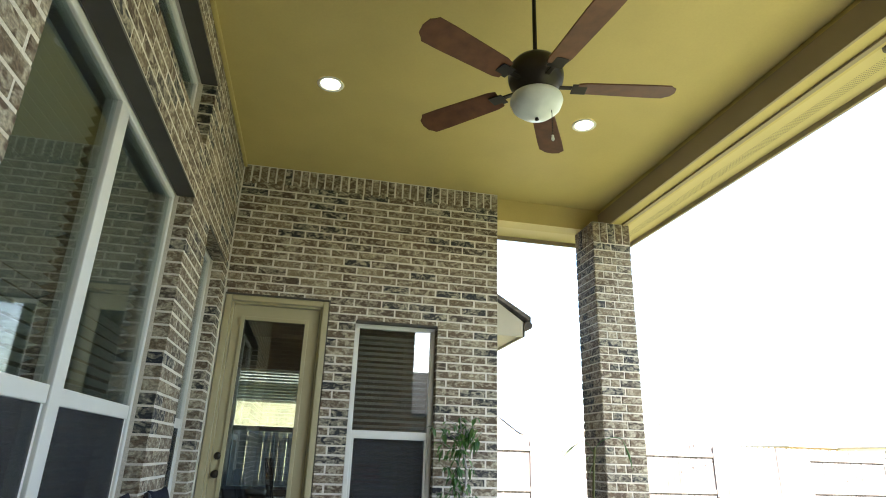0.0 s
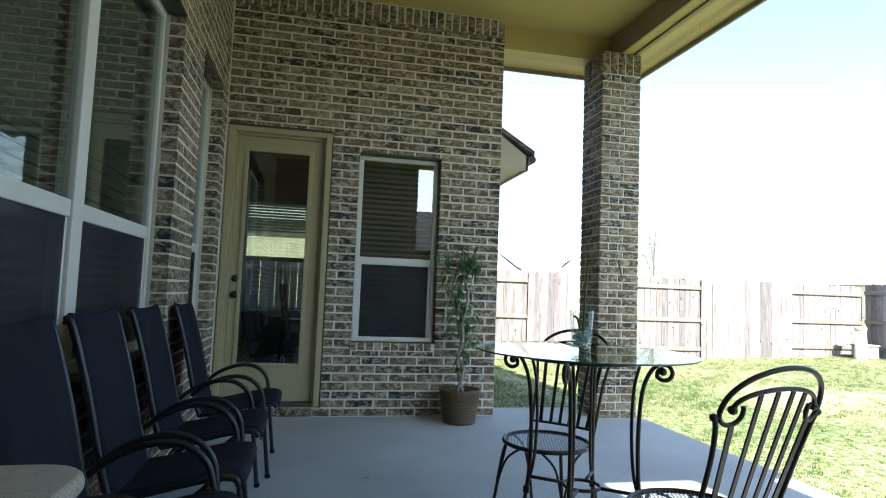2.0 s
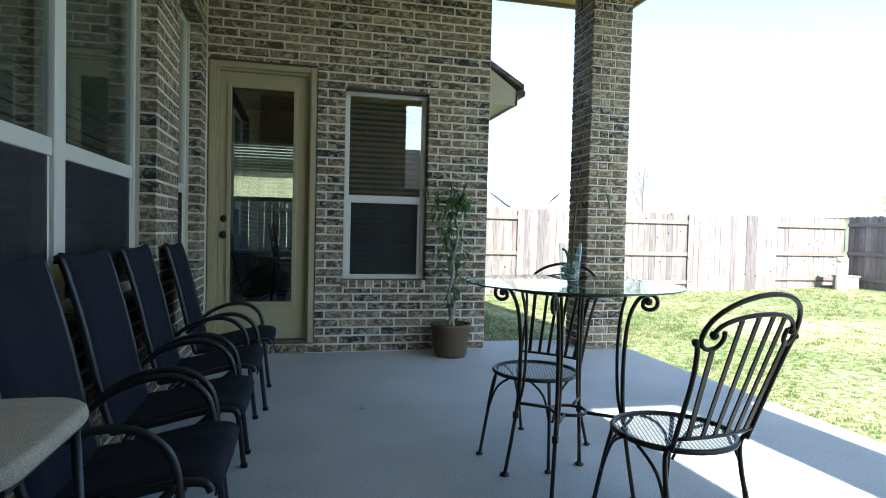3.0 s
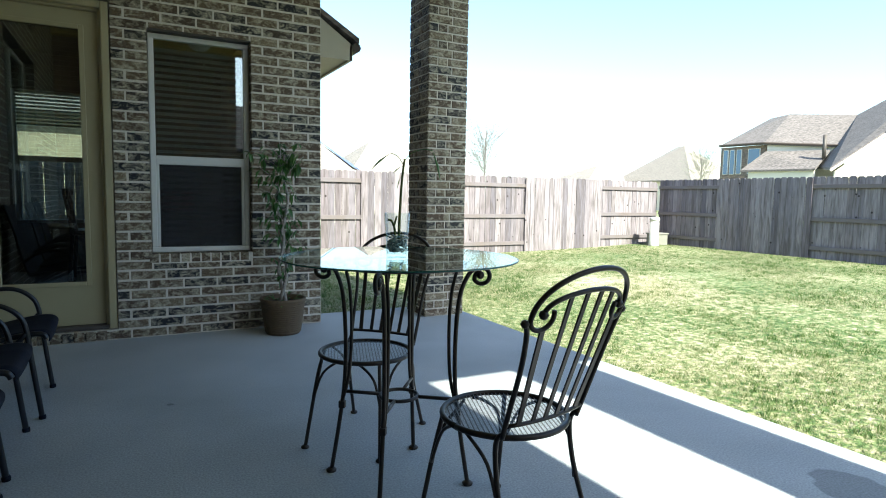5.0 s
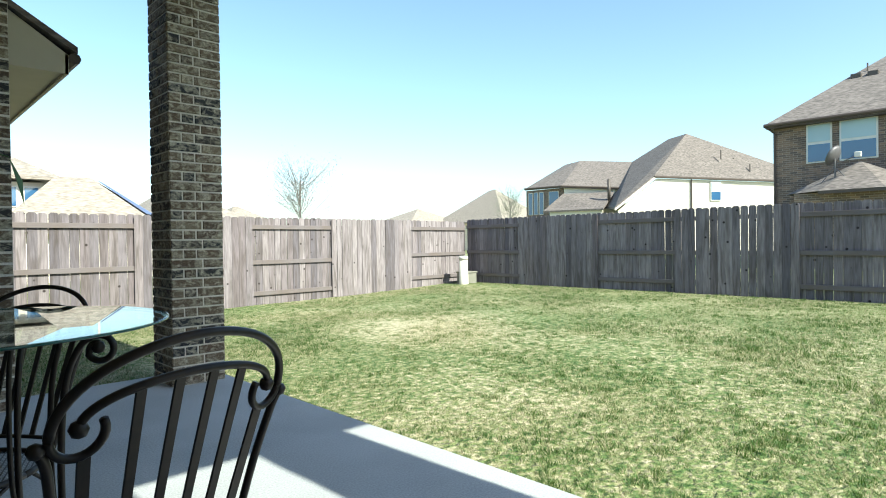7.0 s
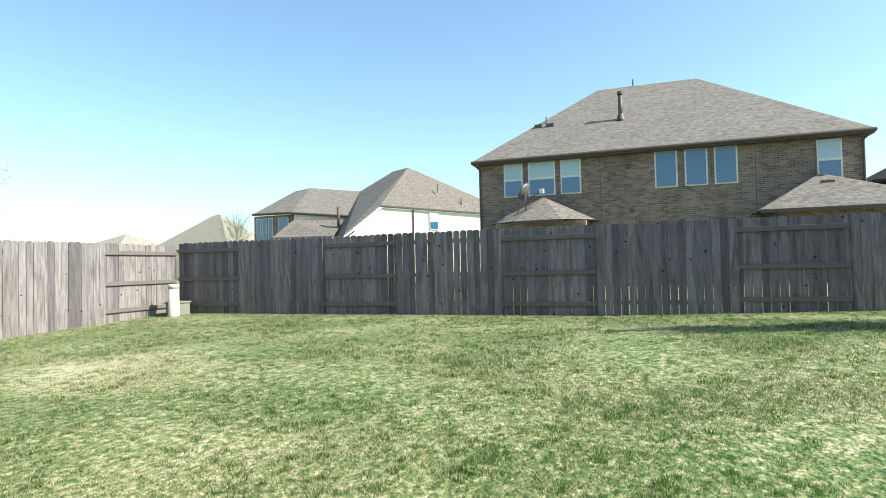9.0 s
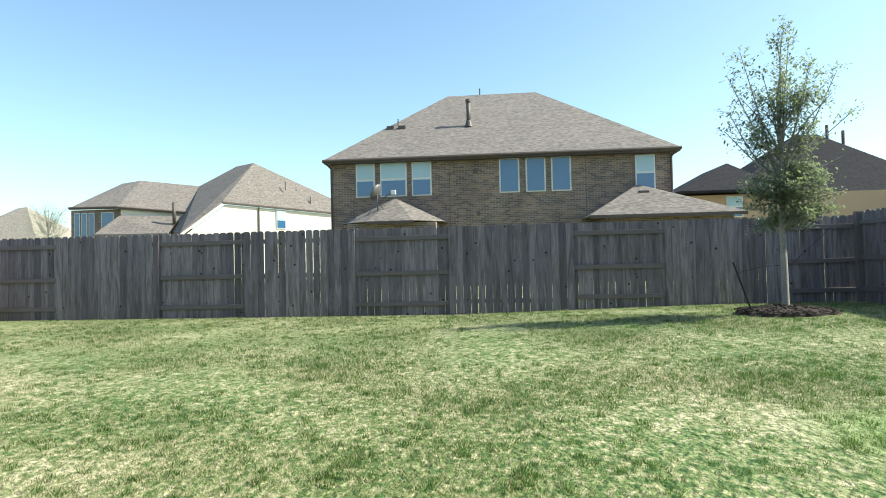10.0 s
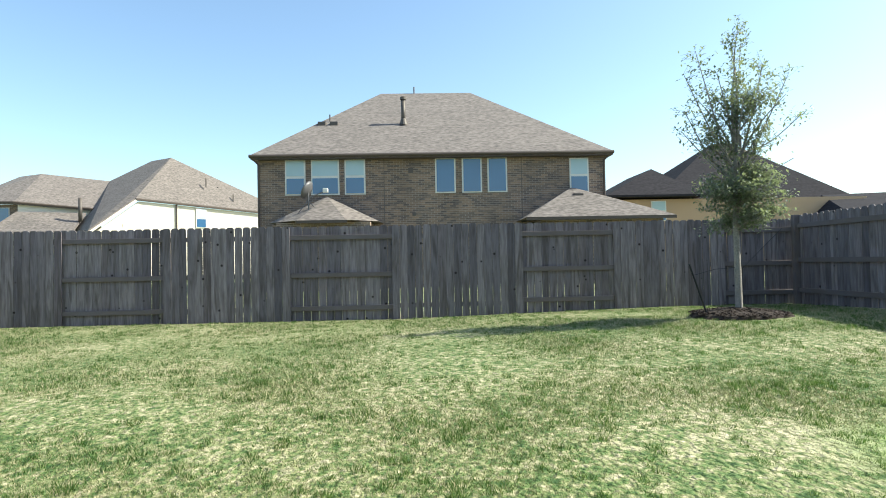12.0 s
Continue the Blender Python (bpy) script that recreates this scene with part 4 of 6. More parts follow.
# ---- sling chairs along the wall ----
def sling_chair(at, turn):
    """Faces local -y; feet on the floor."""
    root = thing("patio_chair", "black sling patio chair with curved metal arms, against the brick wall", "chair", at, turn, group="sling chairs along the wall")
    w, k = 0.272, 0.238
    for s in (-1, 1):
        rail = smooth_path([(s * k, -0.325, 0.40), (s * k, -0.30, 0.425), (s * k, -0.2, 0.42), (s * k, 0.07, 0.365), (s * k, 0.125, 0.40), (s * k, 0.21, 0.75), (s * k, 0.275, 0.97), (s * k, 0.298, 0.985)], 6)
        part("side_rail", bm_tube(rail, 0.0135), M_TUBE, root, smooth=True)
        arm = smooth_path([(s * w, -0.297, 0.0), (s * w, -0.262, 0.30), (s * w, -0.243, 0.47), (s * w, -0.205, 0.545), (s * w, -0.13, 0.588), (s * w, -0.03, 0.585), (s * w, 0.08, 0.54), (s * (w - 0.01), 0.155, 0.48)], 6)
        part("arm", bm_tube(arm, 0.0125), M_TUBE, root, smooth=True)
        leg = smooth_path([(s * w, -0.245, 0.44), (s * w, -0.18, 0.375), (s * w, -0.02, 0.30), (s * w, 0.13, 0.20), (s * w, 0.25, 0.0)], 4)
        part("back_leg", bm_tube(leg, 0.0125), M_TUBE, root, smooth=True)
        for y in (-0.297, 0.25):
            cap = bm_lathe([(0.0155, 0.0), (0.0165, 0.012), (0.0145, 0.02)], seg=12)
            bmesh.ops.translate(cap, verts=cap.verts, vec=(s * w, y, 0))
            part("foot_cap", cap, M_SLING, root, smooth=True)
    for y, z in ((-0.24, 0.385), (0.06, 0.335)):
        part("cross_bar", bm_tube([(-w, y, z), (w, y, z)], 0.011), M_TUBE, root, smooth=True)
    prof = smooth_path([(0, -0.335, 0.385), (0, -0.335, 0.415), (0, -0.30, 0.435), (0, -0.2, 0.428), (0, 0.07, 0.373), (0, 0.122, 0.41), (0, 0.207, 0.76), (0, 0.272, 0.985), (0, 0.292, 1.0), (0, 0.304, 0.97)], 5)
    bm = bmesh.new()
    rows = []
    for i, p in enumerate(prof):
        t = (prof[min(i + 1, len(prof) - 1)] - prof[max(i - 1, 0)]).normalized()
        nrm = Vector((0, -t.z, t.y)) * 0.003
        rows.append([bm.verts.new((x, p.y + q * nrm.y, p.z + q * nrm.z - 0.014 * (1 - (x / k) ** 2))) for q in (1, -1) for x in (-k, -k / 2, 0, k / 2, k)])
    for a, b in zip(rows, rows[1:]):
        for j in range(4):
            bm.faces.new((a[j], a[j + 1], b[j + 1], b[j]))
            bm.faces.new((a[5 + j + 1], a[5 + j], b[5 + j], b[5 + j + 1]))
        bm.faces.new((a[4], a[9], b[9], b[4]))
        bm.faces.new((a[5], a[0], b[0], b[5]))
    part("sling", bm, M_SLING, root, "black woven sling", smooth=True)
    return root


first = sling_chair((-0.415, 3.83, 0), 91)
for y, tw in ((3.13, 90.5), (2.42, 89.5), (1.765, 89)):
    copy_thing(first, pose(-0.455, y, 0, 0, 0, tw))

stool = thing("cushioned_stool", "dark metal stool with a beige woven cushion", "stool", (-0.53, 1.17, 0))
bm = bm_box(-0.155, 0.155, -0.265, 0.265, 0.655, 0.70)
es = [e for e in bm.edges if abs(e.verts[0].co.z - e.verts[1].co.z) > 0.01]
bmesh.ops.bevel(bm, geom=es, offset=0.12, segments=6, profile=0.5, affect="EDGES")
bmesh.ops.bevel(bm, geom=[e for e in bm.edges if abs(e.verts[0].co.z - e.verts[1].co.z) < 0.001], offset=0.018, segments=3, profile=0.5, affect="EDGES", clamp_overlap=True)
part("cushion", bm, M_CUSHION, stool, "beige woven cushion", smooth=True)
for sx in (-1, 1):
    for sy in (-1, 1):
        part("leg", bm_tube([(sx * 0.12, sy * 0.18, 0.655), (sx * 0.15, sy * 0.2, 0.0)], 0.012), M_TUBE, stool, smooth=True)
part("seat_frame", bm_tube([(-0.13, -0.18, 0.65), (0.13, -0.18, 0.65), (0.13, 0.18, 0.65), (-0.13, 0.18, 0.65), (-0.13, -0.18, 0.65)], 0.01), M_TUBE, stool)
part("foot_ring", bm_tube([(-0.14, -0.19, 0.25), (0.14, -0.19, 0.25), (0.14, 0.19, 0.25), (-0.14, 0.19, 0.25), (-0.14, -0.19, 0.25)], 0.008), M_TUBE, stool)

# ---- wrought-iron table and chairs ----
TABLE_Z = 0.908


def iron_table(at, turn):
    root = thing("bistro_table", "round glass-topped table on scrolled dark iron legs", "table", at, turn)
    R = 0.462
    bm = bm_lathe([(0.0, TABLE_Z - 0.008), (R - 0.01, TABLE_Z - 0.008), (R - 0.002, TABLE_Z - 0.005), (R, TABLE_Z - 0.002), (R - 0.003, TABLE_Z), (0.0, TABLE_Z)], seg=72)
    top = part("tabletop", bm, M_TABLE_GLASS, root, "clear greenish glass top", smooth=False)
    part("edge", bm_lathe([(R + 0.0005, TABLE_Z - 0.007), (R + 0.0025, TABLE_Z - 0.0055), (R + 0.0025, TABLE_Z - 0.0025), (R + 0.0005, TABLE_Z - 0.001), (R + 0.0005, TABLE_Z - 0.007)], seg=72, cap=False), M_GLASS_EDGE, top, "dark green glass edge", smooth=True)
    for k in range(4):
        m = Matrix.Rotation(radians(45 + 90 * k), 4, "Z")
        pts = smooth_path([(0.285, 0, 0.004), (0.25, 0, 0.22), (0.228, 0, 0.40), (0.226, 0, 0.60), (0.24, 0, 0.76), (0.272, 0, 0.845), (0.305, 0, 0.875)], 5)
        pts += arc((0.322, 0, 0.844), 105, -150, 0.032, 14) + arc((0.315, 0, 0.838), -165, -290, 0.019, 6)
        leg = bm_tube([m @ Vector(p) for p in pts], 0.0088)
        leg_ob = part("leg", leg, M_IRON, root, smooth=True)
        inner = smooth_path([(0.242, 0.004, 0.29), (0.208, 0.006, 0.42), (0.198, 0.006, 0.60), (0.205, 0.006, 0.76), (0.225, 0.004, 0.855)], 5) + arc((0.243, 0.004, 0.862), 165, 20, 0.018, 6)
        part("leg_rod", bm_tube([m @ Vector(p) for p in inner], 0.007), M_IRON, root, smooth=True)
        b = bm_lathe([(0.0, -0.017), (0.012, -0.012), (0.016, 0.0), (0.012, 0.012), (0.0, 0.017)], seg=12)
        bmesh.ops.transform(b, matrix=m @ Matrix.Translation((0.318, 0, 0.846)), verts=b.verts)
        part("scroll_knob", b, M_IRON, leg_ob, smooth=True)
        b = bm_lathe([(0.02, 0.0), (0.022, 0.008), (0.012, 0.016), (0.0, 0.018)], seg=12)
        bmesh.ops.transform(b, matrix=m @ Matrix.Translation((0.285, 0, 0)), verts=b.verts)
        part("foot", b, M_IRON, leg_ob, smooth=True)
        part("collar", bm_box(0.225, 0.252, -0.012, 0.012, 0.275, 0.305, bevel=0.004), M_IRON, leg_ob).matrix_local = m
        part("stretcher", bm_tube([m @ Vector((0.235, 0, 0.345)), m @ Vector((0.075, 0, 0.345))], 0.0075), M_IRON, root, smooth=True)
    part("centre_ring", bm_tube([p for p in arc((0, 0, 0.345), 0, 360, 0.075, 28, "xy")], 0.0075), M_IRON, root, smooth=True)
    part("support_ring", bm_tube([p for p in arc((0, 0, 0.878), 0, 360, 0.262, 40, "xy")], 0.007), M_IRON, root, smooth=True)
    for k in range(4):
        pad = bm_lathe([(0.012, 0.885), (0.014, 0.8995), (0.0, 0.8998)], seg=12)
        bmesh.ops.translate(pad, verts=pad.verts, vec=(0.262 * math.cos(radians(45 + 90 * k)), 0.262 * math.sin(radians(45 + 90 * k)), 0))
        part("glass_pad", pad, M_SLING, root)
    return root


iron_table((1.243, 2.216, 0), 7.5)


def iron_chair(at, turn):
    """Faces local -y, back at +y; a reclined arched back with scrolls."""
    root = thing("bistro_chair", "dark wrought-iron bistro chair with arched back and mesh seat", "chair", at, turn, group="iron bistro chairs")
    r, zs = 0.212, 0.412
    part("seat_ring", bm_tube(arc((0, 0, zs), 0, 360, r, 40, "xy"), 0.0105), M_IRON, root, smooth=True)
    bm = bmesh.new()
    n = 19
    for d in (1, -1):
        for i in range(-n, n + 1):
            c = i * 0.0145
            half = math.sqrt(max((r - 0.008) ** 2 - c ** 2, 0))
            if half < 0.02:
                continue
            ux, uy = math.cos(radians(60)), d * math.sin(radians(60))
            px, py = -uy, ux
            e0, e1 = Vector((px * c - ux * half, py * c - uy * half, 0)), Vector((px * c + ux * half, py * c + uy * half, 0))
            side = Vector((px, py, 0)) * 0.0015
            z = zs + 0.002 * d
            bm_poly([(e0 - side) + Vector((0, 0, z)), (e0 + side) + Vector((0, 0, z)), (e1 + side) + Vector((0, 0, z)), (e1 - side) + Vector((0, 0, z)),
                     (e0 - side) + Vector((0, 0, z - 0.003)), (e0 + side) + Vector((0, 0, z - 0.003)), (e1 + side) + Vector((0, 0, z - 0.003)), (e1 - side) + Vector((0, 0, z - 0.003))],
                    [(0, 3, 2, 1), (4, 5, 6, 7), (0, 1, 5, 4), (2, 3, 7, 6)], bm)
    part("seat_mesh", bm, M_IRON, root, "expanded metal mesh seat")

    # the back leans: y grows with height, the middle bows outwards a little
    def lean(x, z):
        return Vector((x, 0.155 + (z - 0.42) * 0.37 + 0.035 * (1 - (x / 0.22) ** 2), z))

    for sx in (-1, 1):
        part("front_leg", bm_tube(smooth_path([(sx * 0.145, -0.15, zs - 0.008), (sx * 0.165, -0.18, 0.25), (sx * 0.188, -0.225, 0.0)], 4), 0.0085), M_IRON, root, smooth=True)
        part("back_leg", bm_tube(smooth_path([lean(sx * 0.172, 0.44), (sx * 0.172, 0.142, zs - 0.02), (sx * 0.176, 0.16, 0.25), (sx * 0.19, 0.225, 0.05), (sx * 0.195, 0.245, 0.0)], 4), 0.0085), M_IRON, root, smooth=True)
        part("front_brace", bm_tube(smooth_path([(sx * 0.168, -0.186, 0.22), (sx * 0.13, -0.172, 0.335), (sx * 0.06, -0.17, 0.395), (sx * 0.02, -0.19, 0.408)], 5), 0.006), M_IRON, root, smooth=True)
        part("side_brace", bm_tube(smooth_path([(sx * 0.178, -0.175, 0.22), (sx * 0.185, -0.11, 0.35), (sx * 0.2, -0.03, 0.405)], 5), 0.006), M_IRON, root, smooth=True)
        part("rear_brace", bm_tube(smooth_path([(sx * 0.178, 0.165, 0.20), (sx * 0.19, 0.125, 0.33), (sx * 0.205, 0.04, 0.405)], 5), 0.006), M_IRON, root, smooth=True)
        for y, x in ((-0.225, 0.188), (0.245, 0.195)):
            b = bm_lathe([(0.017, 0.0), (0.018, 0.008), (0.010, 0.014), (0.0, 0.016)], seg=12)
            bmesh.ops.translate(b, verts=b.verts, vec=(sx * x, y, 0))
            part("foot", b, M_IRON, root, smooth=True)
        post = smooth_path([lean(sx * 0.172, 0.42), lean(sx * 0.178, 0.52), lean(sx * 0.186, 0.66), lean(sx * 0.203, 0.765), lean(sx * 0.219, 0.80)], 6)
        part("back_post", bm_tube(post, 0.0082), M_IRON, root, smooth=True)
        # a scroll: the hoop's end curls under and up, round the knob of the inner arch
        curl = [lean(sx * (0.170 + 0.036 * math.cos(radians(a))), 0.815 + 0.038 * math.sin(radians(a))) for a in range(0, -211, -15)]
        part("scroll", bm_tube(curl, 0.0075), M_IRON, root, smooth=True)
        for x, z, q in ((0.219, 0.80, 0.0135), (0.170, 0.824, 0.015)):
            b = bm_lathe([(0.0, -q), (0.7 * q, -0.7 * q), (q, 0.0), (0.7 * q, 0.7 * q), (0.0, q)], seg=12)
            bmesh.ops.translate(b, verts=b.verts, vec=lean(sx * x, z))
            part("scroll_knob", b, M_IRON, root, smooth=True)
    hoop = [lean(0.206 * math.cos(radians(a)), 0.815 + 0.137 * math.sin(radians(a)) ** 0.92) for a in range(0, 180, 6)] + [lean(-0.206, 0.815)]
    part("outer_arch", bm_tube(hoop, 0.0082), M_IRON, root, smooth=True)
    inner = [lean(0.170 * math.cos(radians(a)), 0.824 + 0.064 * math.sin(radians(a)) ** 0.9) for a in range(0, 180, 6)] + [lean(-0.170, 0.824)]
    part("inner_arch", bm_tube(inner, 0.0075), M_IRON, root, smooth=True)
    part("lower_rail", bm_tube([lean(x, 0.462) for x in (-0.175, -0.12, -0.06, 0, 0.06, 0.12, 0.175)], 0.007), M_IRON, root, smooth=True)
    for x in (-0.158, -0.092, -0.031, 0.031, 0.092, 0.158):
        zt = 0.778 if abs(x) > 0.15 else 0.824 + 0.064 * (1 - (x / 0.17) ** 2) ** 0.45
        a, b = lean(x * 0.82, 0.462), lean(x, zt)
        h = 0.0095 if abs(x) > 0.15 else 0.008
        part("back_bar", bm_poly([a + Vector((-h, -0.003, 0)), a + Vector((h, -0.003, 0)), b + Vector((h, -0.003, 0)), b + Vector((-h, -0.003, 0)),
                                  a + Vector((-h, 0.003, 0)), a + Vector((h, 0.003, 0)), b + Vector((h, 0.003, 0)), b + Vector((-h, 0.003, 0))],
                                 [(0, 1, 2, 3), (7, 6, 5, 4), (1, 5, 6, 2), (0, 3, 7, 4), (3, 2, 6, 7), (0, 4, 5, 1)]), M_IRON, root)
    return root


chair_1 = iron_chair((1.418, 1.72, 0), 180 + 10)
copy_thing(chair_1, pose(1.27, 2.67, 0, 0, 0, -48))

# ---- plants on the patio ----
def leaf_quads(bm, at, along, size, wide=0.35, droop=0.25):
    """A folded pointed leaf."""
    along = along.normalized()
    side = along.cross(Vector((0, 0, 1)))
    side = side.normalized() if side.length > 1e-3 else Vector((1, 0, 0))
    up = side.cross(along)
    mid, tip = at + along * size * 0.5, at + along * size - Vector((0, 0, droop * size))
    a, b = mid + side * size * wide * 0.5 + up * size * 0.06, mid - side * size * wide * 0.5 + up * size * 0.06
    v = [bm.verts.new(p) for p in (at, a, tip, b, mid)]
    bm.faces.new((v[0], v[1], v[4]))
    bm.faces.new((v[1], v[2], v[4]))
    bm.faces.new((v[2], v[3], v[4]))
    bm.faces.new((v[3], v[0], v[4]))


def ficus(at):
    rng = random.Random(5)
    root = thing("potted_ficus", "thin ficus in a wicker pot beside the brick wall", "plant", at)
    part("pot", bm_lathe([(0.0, 0.0), (0.135, 0.0), (0.145, 0.04), (0.17, 0.25), (0.185, 0.275), (0.185, 0.295), (0.165, 0.295), (0.16, 0.25), (0.0, 0.245)], seg=36), M_WICKER, root, "brown woven basket pot", smooth=True)
    bands = part("weave", bm_tube(arc((0, 0, 0.02), 0, 360, 0.141, 30, "xy"), 0.006, seg=6), M_WICKER, root)
    for i in range(1, 15):
        z = 0.02 + i * 0.017
        r = 0.141 + 0.034 * i / 14
        part("weave", bm_tube(arc((0, 0, z), 0, 360, r, 30, "xy"), 0.006, seg=6), M_WICKER, root)
    part("soil", bm_lathe([(0.16, 0.255), (0.0, 0.262)], seg=24, cap=False), M_SOIL, root)
    for k in range(2):
        pts = []
        for i in range(17):
            t = i / 16
            a = 4.2 * math.pi * t + k * math.pi
            pts.append((0.028 * math.cos(a) * (1 - 0.3 * t) + 0.03 * t * (1 if k else -1), 0.028 * math.sin(a), 0.24 + 1.22 * t))
        part("trunk", bm_tube(pts, 0.014, radii=[0.016 - 0.007 * i / 16 for i in range(17)]), M_BARK, root, smooth=True)
    leaves = bmesh.new()
    twigs = bmesh.new()
    for i in range(54):
        z = rng.choice((rng.uniform(0.45, 0.95), rng.uniform(0.8, 1.3), rng.uniform(1.2, 1.6)))
        base = Vector((rng.uniform(-0.04, 0.04), rng.uniform(-0.03, 0.03), min(z, 1.44)))
        a = rng.uniform(0, 6.28)
        ln = rng.uniform(0.05, 0.2) * (1.25 if z > 1.1 else 0.8)
        tip = base + Vector((math.cos(a) * ln * (1.3 if math.cos(a) < 0 else 1.0), math.sin(a) * ln * 0.7, rng.uniform(-0.02, 0.17)))
        bm_tube([base, (base + tip) / 2 + Vector((0, 0, 0.02)), tip], 0.0025, twigs, 5)
        for j in range(rng.choice((3, 6, 10))):
            p = base.lerp(tip, rng.uniform(0.3, 1.0))
            d = Vector((rng.uniform(-1, 1), rng.uniform(-1, 1), rng.uniform(-1.3, 0.0)))
            leaf_quads(leaves, p, d, rng.uniform(0.055, 0.105))
    for i in range(26):
        a = rng.uniform(0, 6.28)
        p = Vector((0.1 * math.cos(a), 0.1 * math.sin(a), 0.25 + rng.uniform(0, 0.05)))
        leaf_quads(leaves, p, Vector((math.cos(a), math.sin(a), rng.uniform(0, 0.8))), rng.uniform(0.05, 0.09))
    part("twig_mass", twigs, M_BARK, root)["kind"] = "stuff"
    part("leaves", leaves, M_FICUS, root)["kind"] = "stuff"


ficus((1.40, 4.97, 0))


def vase(at):
    rng = random.Random(9)
    root = thing("glass_vase", "tapered clear glass vase with bluish pebbles and a leafy cane", "vase", at)
    part("glass", bm_lathe([(0.0, 0.0), (0.037, 0.0), (0.04, 0.008), (0.05, 0.172), (0.047, 0.172), (0.037, 0.014), (0.0, 0.012)], seg=40), M_VASE, root, smooth=True)
    bm = bmesh.new()
    for i in range(150):
        z = rng.uniform(0.022, 0.085)
        r = (0.03 + 0.011 * z / 0.085) * math.sqrt(rng.random())
        a = rng.uniform(0, 6.28)
        b = bmesh.ops.create_icosphere(bm, subdivisions=1, radius=rng.uniform(0.005, 0.009))
        bmesh.ops.transform(bm, matrix=Matrix.Translation((r * math.cos(a), r * math.sin(a), z)) @ Matrix.Diagonal((1, 1, 0.7, 1)), verts=b["verts"])
    part("pebbles", bm, M_PEBBLE, root, "blue-green and white pebbles")["kind"] = "stuff"
    stem = smooth_path([(0.008, 0.0, 0.07), (0.012, 0.0, 0.19), (0.022, 0.006, 0.30), (0.034, 0.01, 0.38)], 5)
    part("stem", bm_tube(stem, 0.005, radii=[0.0058 - 0.0001 * i for i in range(len(stem))]), M_STEM, root, smooth=True)
    stub = bm_tube(smooth_path([(-0.006, 0, 0.07), (-0.01, 0.0, 0.11), (-0.02, 0.004, 0.14), (-0.034, 0.01, 0.145)], 4), 0.0048)
    bm_tube([(-0.012, 0.0, 0.12), (-0.002, 0.004, 0.15), (0.001, 0.004, 0.16)], 0.004, stub)
    part("side_stem", stub, M_STEM, root, smooth=True)
    for pts, sz, dirn, wide in (([(0.034, 0.01, 0.375), (0.058, -0.008, 0.405), (0.095, -0.035, 0.418), (0.122, -0.055, 0.412)], 0.125, Vector((0.22, -0.16, -1)), 0.2),
                                ([(0.03, 0.01, 0.355), (0.01, 0.022, 0.39), (-0.014, 0.038, 0.402)], 0.105, Vector((-0.72, 0.42, -0.72)), 0.26),
                                ([(0.03, 0.008, 0.35), (0.022, 0.012, 0.353)], 0.05, Vector((-0.7, 0.4, -0.75)), 0.55),
                                ([(0.026, 0.008, 0.315), (0.02, 0.01, 0.317)], 0.062, Vector((-0.25, 0.12, -1)), 0.42)):
        bm = bmesh.new()
        curve = smooth_path(pts, 5)
        bm_tube(curve, 0.0016, bm, 5)
        leaf_quads(bm, curve[-1], dirn, sz, wide, 0.0)
        part("leaf", bm, M_FICUS, root, "long drooping green leaf")


vase((1.215, 2.19, TABLE_Z))

# ---- fences ----
PICKET_MESH = {}


def picket_mesh(width, height):
    key = (round(width, 3), round(height, 2))
    if key not in PICKET_MESH:
        w, h, t, c = width / 2, height, 0.008, 0.028
        o = [(-w, 0), (w, 0), (w, h - c), (w - c, h), (-w + c, h), (-w, h - c)]
        vs = [(x, -t, z) for x, z in o] + [(x, t, z) for x, z in o]
        n = len(o)
        fs = [tuple(range(n)), tuple(range(2 * n - 1, n - 1, -1))] + [(i, i + n, (i + 1) % n + n, (i + 1) % n) for i in range(n)]
        me = bpy.data.meshes.new("picket")
        me.from_pydata(vs, [], fs)
        me.materials.append(M_PICKET)
        PICKET_MESH[key] = me
    return PICKET_MESH[key]


def fence(name, label, base, cuts, top, proud_first, base_z):
    """Runs along local x; local -y faces the lawn. cuts: panel borders; panels alternate pickets before and behind the rails."""
    root = thing(name, label, "fence", kind="structure")
    root.matrix_world = base
    rng = random.Random(len(name) + int(cuts[0] * 10))
    proud = proud_first
    for a, b in zip(cuts, cuts[1:]):
        z0 = base_z((a + b) / 2)
        for z in (top - 0.2, (top + z0) / 2 - 0.03, z0 + 0.22):
            bm = bm_box(a + 0.002, b - 0.002, -0.019, 0.019, z - 0.042, z + 0.042, bevel=0.004)
            sag = rng.uniform(-0.012, 0.012)
            for v in bm.verts:
                v.co.z += sag * (1 - ((v.co.x - (a + b) / 2) / ((b - a) / 2)) ** 2)
            part("rail", bm, M_RAIL, root)
        part("post", bm_box(b - 0.044, b + 0.044, 0.04, 0.128, z0 - 0.2, top - 0.06), M_RAIL, root)
        x = a - (0.06 if proud else -0.0)
        end = b + (0.06 if proud else -0.0)
        n = max(1, round((end - x) / 0.142))
        pitch = (end - x) / n
        for i in range(n):
            h = top - z0 + 0.1 + rng.uniform(-0.006, 0.01)
            o = bpy.data.objects.new("picket", picket_mesh(pitch - rng.choice((0.003, 0.005, 0.007, 0.011)), round(h, 2)))
            scene.collection.objects.link(o)
            o.parent = root
            o.matrix_local = pose(x + (i + 0.5) * pitch, (-0.029 if proud else 0.029) + rng.uniform(-0.002, 0.002), z0 - 0.1, 0, 0, 0) @ Matrix.Rotation(radians(rng.uniform(-0.25, 0.25)), 4, "Y")
        proud = not proud
    return root


F_E, F_N, F_S, F_TOP = 12.82, 11.42, -5.85, 1.70
